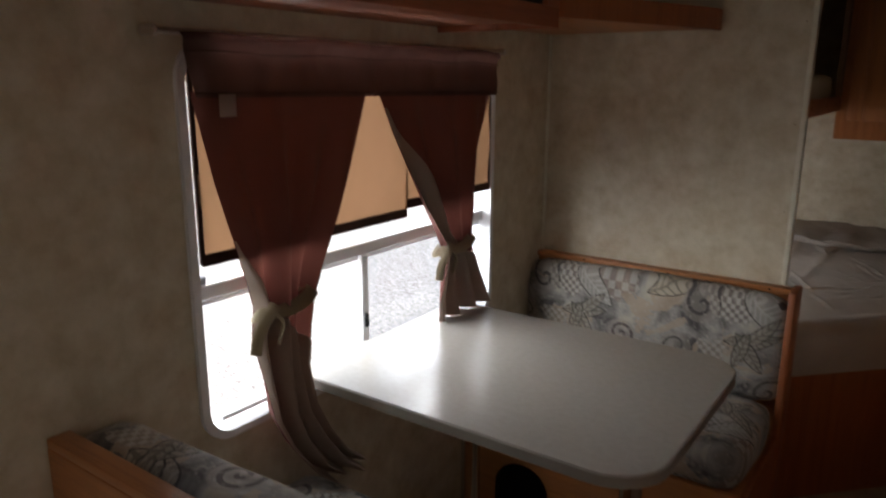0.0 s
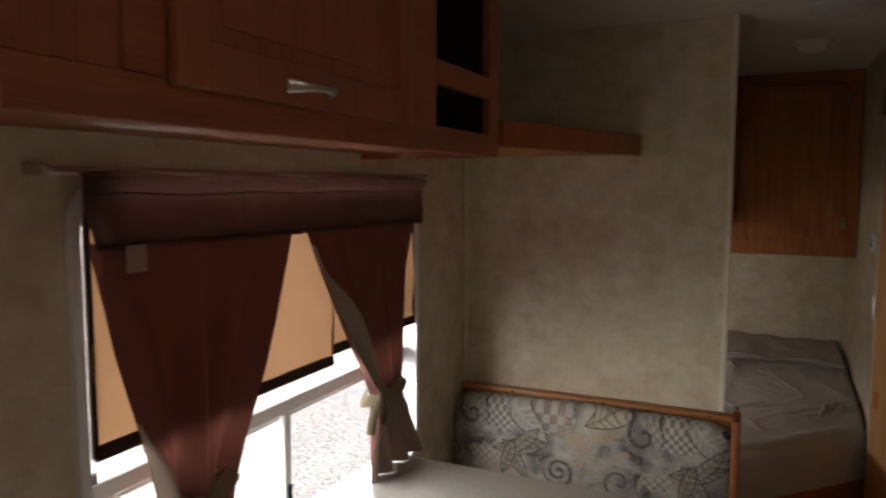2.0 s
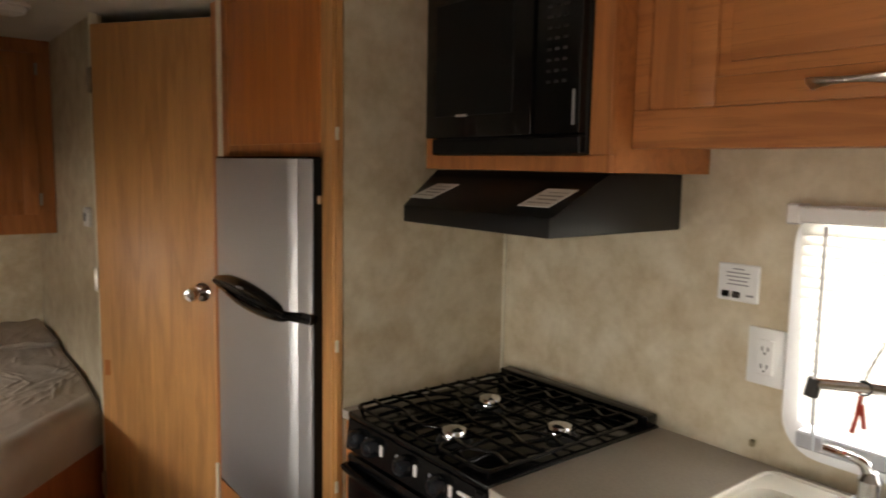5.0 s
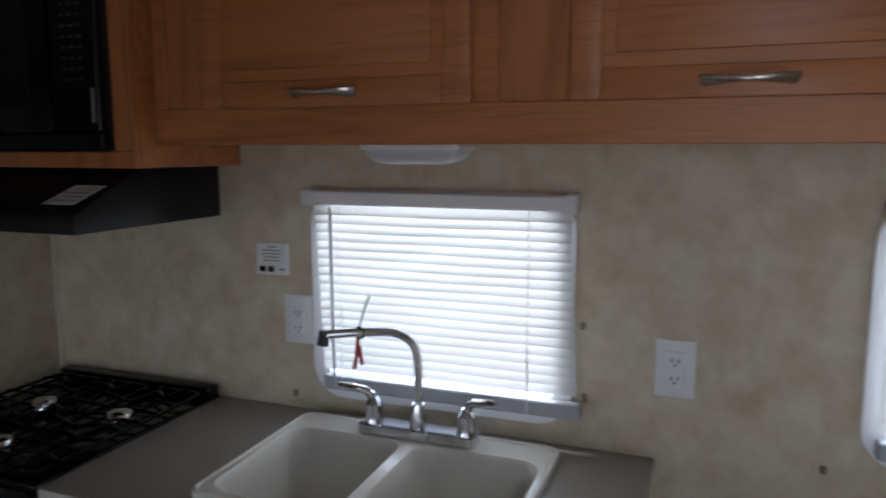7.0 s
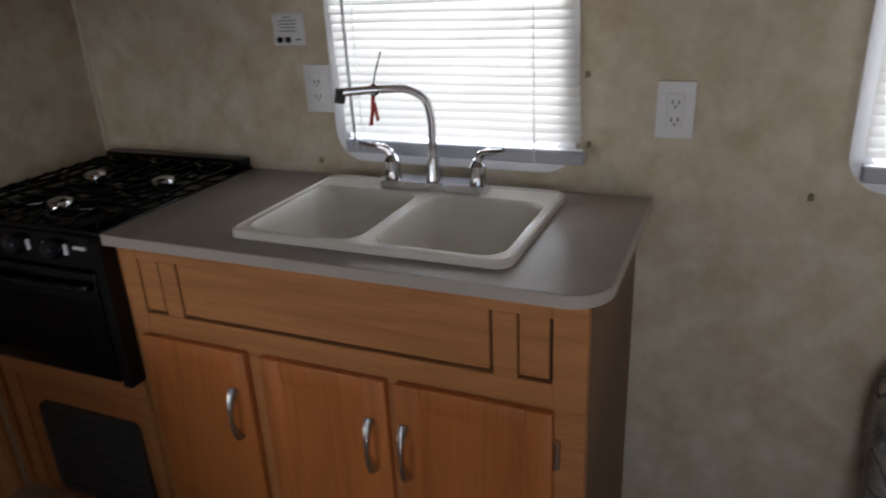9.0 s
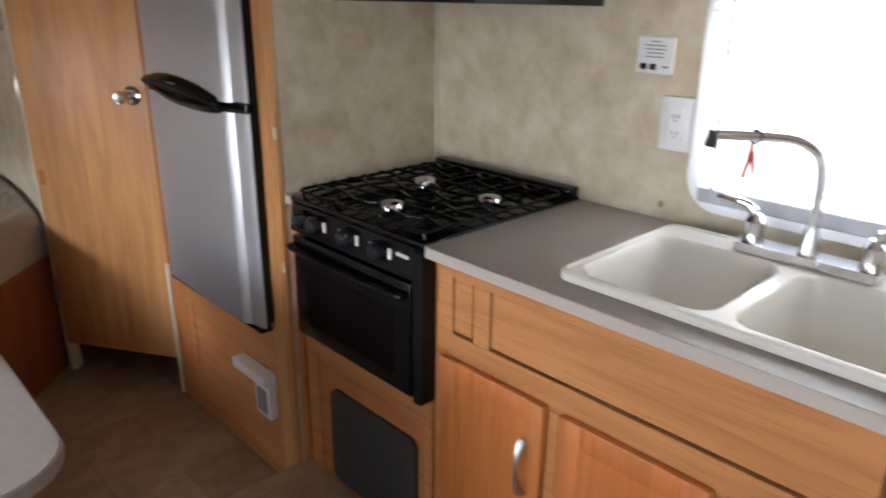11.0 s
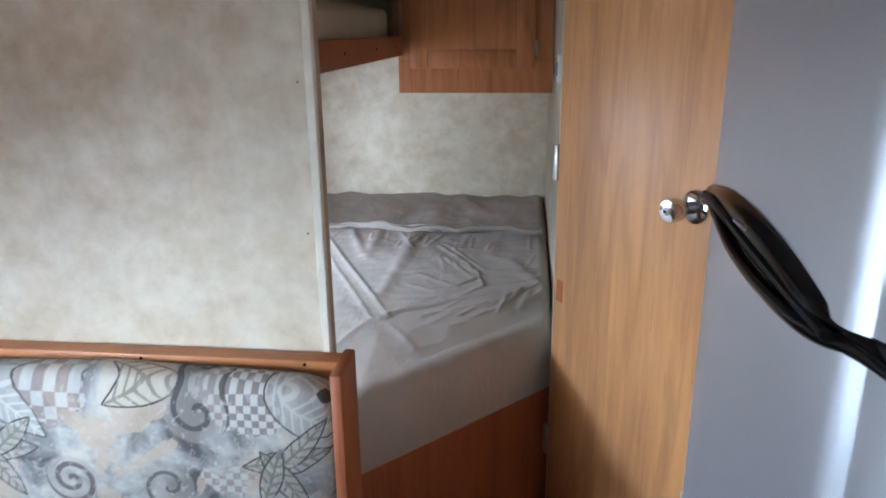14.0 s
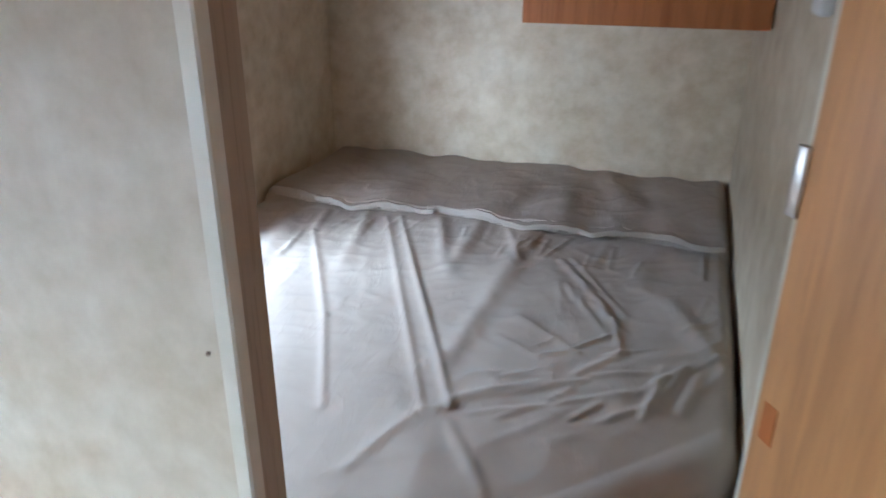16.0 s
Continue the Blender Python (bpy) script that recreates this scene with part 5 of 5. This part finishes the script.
lower = arc([(RX + 0.010, 1.336, 1.112), (RX + 0.002, 1.405, 1.110), (RX - 0.020, 1.47, 1.106), (RX - 0.024, 1.58, 1.105), (RX - 0.023, 1.70, 1.112), (RX - 0.015, 1.82, 1.127), (RX - 0.008, 1.912, 1.138)], 6)


def blade(path, width):
    bm = bmesh.new()
    rad = []
    for k in range(len(path)):
        s = k / (len(path) - 1)
        rad.append((0.006 + 0.003 * math.sin(math.pi * s), 0.008 + width * math.sin(math.pi * max(0.0, (s - 0.1) / 0.9))))
    return tube(bm, path, rad, 14)


def visor(path):
    """A broad lens-shaped blade that leans out from the door."""
    bm, rings = bmesh.new(), []
    for k, a in enumerate(path):
        w = 0.006 + 0.018 * math.sin(math.pi * (k / (len(path) - 1)) ** 1.3)
        prof = [(0.016, w), (0.007, 0.85 * w), (0.001, 0.2 * w), (-0.002, -0.6 * w), (0.002, -0.8 * w - 0.002), (0.012, -0.6 * w)]
        rings.append([bm.verts.new((a.x + dx, a.y, a.z + dz)) for dx, dz in prof])
    for p, q in zip(rings, rings[1:]):
        for k in range(6):
            bm.faces.new((p[k], q[k], q[(k + 1) % 6], p[(k + 1) % 6]))
    bm.faces.new(rings[0])
    bm.faces.new(rings[-1][::-1])
    bmesh.ops.recalc_face_normals(bm, faces=bm.faces[:])
    return bm


hnd = part("handle", visor(upper), BLACK, rf, "black upper handle blade", 50)
part("handle", blade(lower, 0.009), BLACK, rf, "black lower handle blade", 50)
rec = bmesh.new()
inner = [Vector((RX - 0.017, (a.y + b.y) / 2, (a.z + b.z) / 2)) for a, b in zip(upper[8:-2], lower[8:-2])]
tube(rec, inner, [(0.006, max(0.006, (a.z - b.z) * 0.5 + 0.002)) for a, b in zip(upper[8:-2], lower[8:-2])], 12)
part("grip_recess", rec, BLACK_MATT, rf, "dark grip recess")
part("name_plate", boxes(((RX - 0.0295, 1.655, 1.150), (RX - 0.024, 1.700, 1.155)), bev=0.001), GREY, hnd)
for z in (1.40, 0.522):
    part("hinge_pin", tube(bmesh.new(), [(FC - 0.014, 1.326, z), (FC - 0.014, 1.326, z + 0.02)], 0.006, 10), CHROME, rf)

gd = thing("gas_detector", (FC, 1.42, 0.29), "white gas alarm with a grey grille low on the oak panel", "alarm")
part("top_bar", boxes(((FC - 0.045, 1.350, 0.328), (FC, 1.535, 0.362)), bev=0.006, seg=2), WHITE, gd)
part("body", boxes(((FC - 0.030, 1.352, 0.215), (FC, 1.435, 0.328)), bev=0.005, seg=2), WHITE, gd)
part("grille", boxes(((FC - 0.033, 1.366, 0.232), (FC - 0.029, 1.418, 0.308)), bev=0.001), GREY, gd)
for z in (0.70, 1.05, 1.55):
    solo("screw_cap", boxes(((FC - 0.008, 1.2605, z), (FC + 0.002, 1.2645, z + 0.030)), bev=0.002), TRIM, "small cream latch plate on the moulding", "latch plate")

# ---- bathroom door ----
dv = Vector((KX - HX, KY - HY, 0))
length = dv.length
ud = dv.normalized()
nd_out = Vector((ud.y, -ud.x, 0))
if nd_out.x > 0:
    nd_out = -nd_out


def on_door(s, z, w):
    return Vector((HX, HY, 0)) + ud * s + nd_out * w + Vector((0, 0, z))


def door_box(bm, s0, s1, z0, z1, w0, w1, bev=0.003):
    tmp = box(bmesh.new(), (s0, w0, z0), (s1, w1, z1), bev, 2)
    me = bpy.data.meshes.new("tmp")
    for v in tmp.verts:
        v.co = on_door(v.co.x, v.co.z, v.co.y)
    tmp.to_mesh(me)
    tmp.free()
    bm.from_mesh(me)
    bpy.data.meshes.remove(me)
    return bm


bd = thing("door_1", (HX, HY, 0), "closed flush oak bathroom door set at a slant", "door", kind="structure")
part("leaf", door_box(bmesh.new(), 0.012, length - 0.012, 0.126, 1.945, 0.0, 0.026), OAK_SLAB, bd)
kb = bmesh.new()
KS, KZ = length - 0.060, 1.072
tube(kb, [on_door(KS, KZ, w) for w in (0.026, 0.031, 0.036)], [0.032, 0.031, 0.022], 24)
part("rosette", kb, CHROME, bd)
kb = bmesh.new()
tube(kb, [on_door(KS, KZ, w) for w in (0.030, 0.054, 0.062, 0.072, 0.088, 0.096, 0.098)], [0.012, 0.011, 0.016, 0.0215, 0.0225, 0.020, 0.008], 24)
k = part("knob", kb, CHROME, bd)
part("privacy_button", tube(bmesh.new(), [on_door(KS, KZ, w) for w in (0.097, 0.102)], [0.008, 0.007], 16), NICKEL, k)
part("button_slot", tube(bmesh.new(), [on_door(KS, KZ, w) for w in (0.1015, 0.1035)], [0.003, 0.003], 10), BLACK, k)
for z in (1.042, 0.30, 1.72):
    part("hinge", door_box(bmesh.new(), -0.004, 0.014, z, z + 0.085, 0.022, 0.031, 0.002), NICKEL, bd)
part("wood_plug", door_box(bmesh.new(), 0.026, 0.050, 0.745, 0.800, 0.0262, 0.0275, 0.0), OAK_DOOR, bd, "brown filled patch")

# switch plate and detector
sw = thing("thermostat_switch", (0.36, 2.63, 1.29), "white wall switch beside the bathroom door", "switch")
part("plate", boxes(((0.350, 2.595, 1.255), (0.3685, 2.655, 1.325)), bev=0.004), WHITE, sw)
part("rocker", boxes(((0.345, 2.612, 1.275), (0.352, 2.636, 1.305)), bev=0.002), GREY, sw)
sd = thing("smoke_detector", (0.13, 2.52, TOP), "round white smoke detector on the ceiling", "smoke detector")
part("base", disc(bmesh.new(), (0.13, 2.52, TOP), (0, 0, -1), 0.062, 0.012, 32, 0.003), WHITE, sd)
part("dome", tube(bmesh.new(), [(0.13, 2.52, TOP - 0.012), (0.13, 2.52, TOP - 0.028), (0.13, 2.52, TOP - 0.036)], [0.052, 0.046, 0.026], 32), WHITE, sd)
cl = thing("ceiling_light", (0.17, 1.9, TOP), "white round ceiling light", "lamp")
part("base", disc(bmesh.new(), (0.17, 1.93, TOP), (0, 0, -1), 0.085, 0.014, 32, 0.003), WHITE, cl)
part("lens", tube(bmesh.new(), [(0.17, 1.93, TOP - 0.014), (0.17, 1.93, TOP - 0.035), (0.17, 1.93, TOP - 0.045)], [0.075, 0.066, 0.03], 32), LENS, cl)

# ---- bed nook ----
BX0, BX1 = W0 + 0.072, 0.366


def front(x):
    return 2.075 if x < -0.075 else 2.075 + (x + 0.075) * (2.535 - 2.075) / (0.366 + 0.075)


bb = thing("bed_base", (-0.2, 2.6, 0), "reddish oak bed base with a slanted front panel", "bed base")
pn = bmesh.new()
slab(pn, "z", 0.0, 0.462, [(-0.078, 2.082), (0.362, 2.541), (0.350, 2.552), (-0.090, 2.093)])
part("front_panel", pn, OAK_RED, bb)
part("deck", slab(bmesh.new(), "z", 0.405, 0.420, [(BX0, 2.095), (-0.09, 2.095), (0.345, 2.552), (0.345, YB - 0.002), (BX0, YB - 0.002)]), OAK_X, bb)

bed = thing("mattress", (-0.25, 2.9, 0.42), "mattress in a wrinkled taupe sheet on the bed base", "bed")
NU, NV = 250, 300
seam_y = 3.235


def crease(p, a, b, w, h):
    """A ridge along the line from a to b."""
    reach = 2.5 * w
    if not (min(a[0], b[0]) - reach < p[0] < max(a[0], b[0]) + reach and min(a[1], b[1]) - reach < p[1] < max(a[1], b[1]) + reach):
        return 0.0
    dx, dy = b[0] - a[0], b[1] - a[1]
    t = min(1.0, max(0.0, ((p[0] - a[0]) * dx + (p[1] - a[1]) * dy) / (dx * dx + dy * dy)))
    r = math.hypot(p[0] - a[0] - dx * t, p[1] - a[1] - dy * t)
    return 0.6 * h * math.exp(-(r / w) ** 2) * (0.4 + 0.6 * math.sin(math.pi * (0.15 + 0.7 * t)))


RIDGES = [((-0.47, 3.18), (-0.11, 2.46), 0.007, 0.008), ((-0.435, 3.19), (-0.07, 2.48), 0.007, 0.010), ((-0.11, 2.46), (-0.07, 2.48), 0.010, 0.006),
          ((-0.10, 3.22), (-0.105, 2.83), 0.026, 0.012), ((-0.105, 2.83), (-0.117, 2.60), 0.020, 0.009), ((-0.23, 3.22), (-0.22, 2.92), 0.020, 0.011),
          ((-0.33, 3.20), (-0.24, 2.95), 0.016, 0.011), ((-0.07, 2.50), (0.06, 2.60), 0.008, 0.008), ((0.02, 2.56), (0.12, 2.62), 0.007, 0.007),
          ((-0.085, 2.48), (0.16, 2.76), 0.012, 0.003), ((0.0, 3.07), (0.14, 2.84), 0.009, 0.009), ((0.02, 3.09), (0.16, 2.86), 0.006, 0.007),
          ((0.14, 2.84), (0.165, 2.72), 0.006, 0.007), ((0.165, 2.72), (0.10, 2.63), 0.008, 0.007), ((-0.64, 3.18), (-0.612, 3.05), 0.012, 0.009),
          ((-0.612, 3.05), (-0.386, 2.67), 0.007, 0.009), ((-0.386, 2.67), (-0.26, 2.42), 0.006, 0.007), ((-0.53, 3.2), (-0.46, 2.9), 0.018, 0.009),
          ((0.24, 2.95), (0.34, 2.72), 0.022, 0.010), ((0.21, 2.72), (0.31, 2.78), 0.014, 0.008), ((0.27, 2.60), (0.30, 2.72), 0.010, 0.008),
          ((0.22, 2.58), (0.235, 2.70), 0.009, 0.007), ((-0.06, 2.44), (0.02, 2.34), 0.009, 0.006), ((-0.12, 2.44), (-0.17, 2.31), 0.009, 0.006),
          ((-0.03, 2.78), (0.09, 2.70), 0.007, 0.007), ((-0.05, 2.70), (0.03, 2.66), 0.006, 0.007), ((-0.70, 3.1), (-0.58, 2.6), 0.025, 0.010),
          ((0.09, 3.22), (0.07, 3.05), 0.014, 0.007), ((-0.16, 3.22), (-0.09, 3.03), 0.009, 0.008), ((0.20, 3.22), (0.17, 3.0), 0.02, 0.007),
          ((0.0, 2.42), (0.10, 2.53), 0.009, 0.003), ((0.05, 2.5), (0.20, 2.62), 0.010, 0.003)]


# small tucks: fans from the pulled corner, under the hem and along the wall side
tuck = random.Random(7)
for count, xs, ys, turn, spread in ((18, (-0.08, 0.18), (2.44, 2.72), 36, 18), (9, (0.0, 0.13), (2.88, 3.08), -62, 16),
                                    (11, (0.20, 0.30), (2.50, 2.92), 62, 16), (20, (-0.66, 0.33), (3.03, 3.10), 88, 16), (6, (-0.62, -0.50), (2.5, 2.95), 100, 12)):
    for k in range(count):
        x, y = tuck.uniform(*xs), tuck.uniform(*ys)
        a, n = radians(turn + tuck.uniform(-spread, spread)), tuck.uniform(0.05, 0.14)
        RIDGES.append(((x, y), (x + n * math.cos(a), y + n * math.sin(a)), tuck.uniform(0.004, 0.007), tuck.uniform(0.003, 0.007)))


def bed_point(u, v):
    x = BX0 + (BX1 - BX0) * u
    yf = front(x) + 0.004
    # v below 0.16 climbs the front, the rest lies on top
    if v < 0.16:
        s = v / 0.16
        a = s * math.pi / 2
        bulge = 0.020 * math.sin(math.pi * s)
        y = yf + 0.014 - bulge * 1.3 + 0.085 * (1 - math.cos(a)) * s
        z = 0.430 + 0.212 * math.sin(a) ** 0.85 if s > 0 else 0.430
    else:
        s = (v - 0.16) / 0.84
        y = yf + 0.099 + (YB - 0.004 - yf - 0.099) * s
        z = 0.642 + 0.028 * math.sin(math.pi / 2 * min(1.0, s * 4.5)) + 0.034 * s
    side = min(BX1 - x, x - BX0)
    if side < 0.035 and v > 0.08:
        z -= 0.045 * (1 - side / 0.035) ** 2
    n = noise.noise(Vector((x * 3, y * 3, 1))) * 0.008
    fine = noise.noise(Vector((x * 13 + y * 5, y * 9, 4))) * 0.0035
    wr = sum(crease((x, y), *r) for r in RIDGES) * (1 if v > 0.2 else v / 0.2)
    wr += 0.0028 * max(0.0, 0.25 - abs(noise.noise(Vector((x * 9 + y * 4, y * 12 - x * 7, 9))))) * 2.2 * min(1, v * 3)
    wr += 0.0010 * max(0.0, 0.2 - abs(noise.noise(Vector((x * 24 - y * 9, y * 20 + x * 8, 5))))) * 3 * min(1, v * 3)
    z += n + fine + wr
    if y > seam_y + 0.012 * math.sin(x * 14):
        z += 0.021 + 0.012 * noise.noise(Vector((x * 11, y * 5, 2)))
    return (x, y, z)


part("sheet", sheet(bmesh.new(), NU, NV, bed_point), SHEET, bed, "wrinkled taupe fitted sheet", 70)


def hem_flap(x0, x1, dy, deep, seed):
    """A loose turned hem: its front edge stands off the sheet and wanders."""
    def f(u, v):
        x = x0 + (x1 - x0) * u
        wander = 0.022 * noise.noise(Vector((x * 8, seed, 3))) + 0.006 * noise.noise(Vector((x * 30, seed, 5)))
        y = seam_y + 0.012 * math.sin(x * 14) + dy + wander + deep * max(0.0, v - 0.15)
        under = 0.640 + 0.030 + 0.034 * (y - 2.3) / 1.4
        ruck = 0.007 * abs(noise.noise(Vector((x * 14, y * 6, seed)))) + 0.004 * noise.noise(Vector((x * 35, y * 20, seed)))
        rise = 0.024 + ruck if v > 0.1 else 0.012
        return (x, y, under + rise * (1 - 0.25 * v) + 0.012 * noise.noise(Vector((x * 11, y * 5, 2))))

    return sheet(bmesh.new(), 70, 8, f)


part("hem_fold", hem_flap(-0.70, -0.36, -0.020, 0.050, 1.0), SHEET, bed, smooth=60)
part("hem_fold", hem_flap(-0.38, -0.14, -0.008, 0.045, 2.0), SHEET, bed, smooth=60)
part("hem_fold", hem_flap(-0.17, 0.345, -0.026, 0.055, 3.0), SHEET, bed, smooth=60)

bk = thing("bunk_cabinet", (0.1, 3.45, 1.18), "honey oak cupboard hung above the bed", "cabinet")
part("carcass", boxes(((-0.150, 3.252, 1.185), (0.364, YB - 0.002, TOP - 0.002)), bev=0), OAK_Z, bk)
fr = bmesh.new()
for a, b in (((-0.152, 1.180), (0.364, 1.285)), ((-0.152, 1.930), (0.364, TOP - 0.002)), ((-0.152, 1.285), (-0.050, 1.930)), ((0.285, 1.285), (0.364, 1.930))):
    box(fr, (a[0], 3.234, a[1]), (b[0], 3.252, b[1]), 0.0015)
part("face_frame", fr, OAK_Z, bk)
d = door_leaf(bk, "y", 3.234, -1, -0.108, 0.302, 1.262, 1.925, OAK_Z, 0.058, relief=0.004)
part("hinge", tube(bmesh.new(), [(0.308, 3.226, 1.30), (0.308, 3.226, 1.35)], 0.005, 8), NICKEL, bk)
part("hinge", tube(bmesh.new(), [(0.308, 3.226, 1.84), (0.308, 3.226, 1.89)], 0.005, 8), NICKEL, bk)

bu = thing("bunk_shelf", (-0.5, 2.7, 1.27), "upper bunk platform with an oak side rail over the bed", "bunk")
part("platform", boxes(((BX0, 2.066, 1.310), (-0.158, YB - 0.004, 1.328)), bev=0), OAK_X, bu)
part("side_rail", boxes(((-0.160, 2.064, 1.303), (-0.138, 3.232, 1.366)), bev=0.004, seg=2), OAK_RED, bu, "reddish oak side rail")
for y in (2.43, 2.80, 3.1):
    part("screw", disc(bmesh.new(), (-0.138, y, 1.335), (1, 0, 0), 0.004, 0.0015, 8), BLACK, bu)
# stands for the cupboard's left stile, its side shade put into the brown
part("shaded_stile", boxes(((-0.160, 3.18, 1.366), (-0.138, 3.232, TOP - 0.002)), bev=0.002), OAK_BROWN, bu)
solo("bunk_mattress", cushion((BX0 + 0.01, 2.08, 1.328), (-0.175, 3.22, 1.458), 0.03, 7), MATTRESS, "beige bunk mattress on the upper platform", "mattress")

# ---- sofa end ----
so = thing("sofa", (0.85, -1.4, 0), "sofa with dark collage print cushions beside the galley window", "sofa")
part("base", boxes(((0.45, -2.05, 0.0), (W1 - 0.014, -0.80, 0.26)), bev=0.01, seg=2), OAK_BROWN, so)
part("seat_cushion", cushion((0.43, -2.04, 0.262), (0.95, -0.80, 0.42), 0.05, 11), PRINT, so)
part("back_cushion", cushion((0.93, -2.04, 0.262), (W1 - 0.016, -0.785, 0.635), 0.05, 12), PRINT, so)

# ---- outside ----
solo("ground", boxes(((-400, -400, -0.95), (400, 400, -0.85)), bev=0), GRAVEL, "pale gravel lot outside", "ground", "structure")
solo("roof", boxes(((W0 - 0.09, Y0 - 0.09, TOP + 0.072), (W1 + 0.09, YB + 0.09, TOP + 0.11)), bev=0), WHITE, "white trailer roof", "roof", "structure")
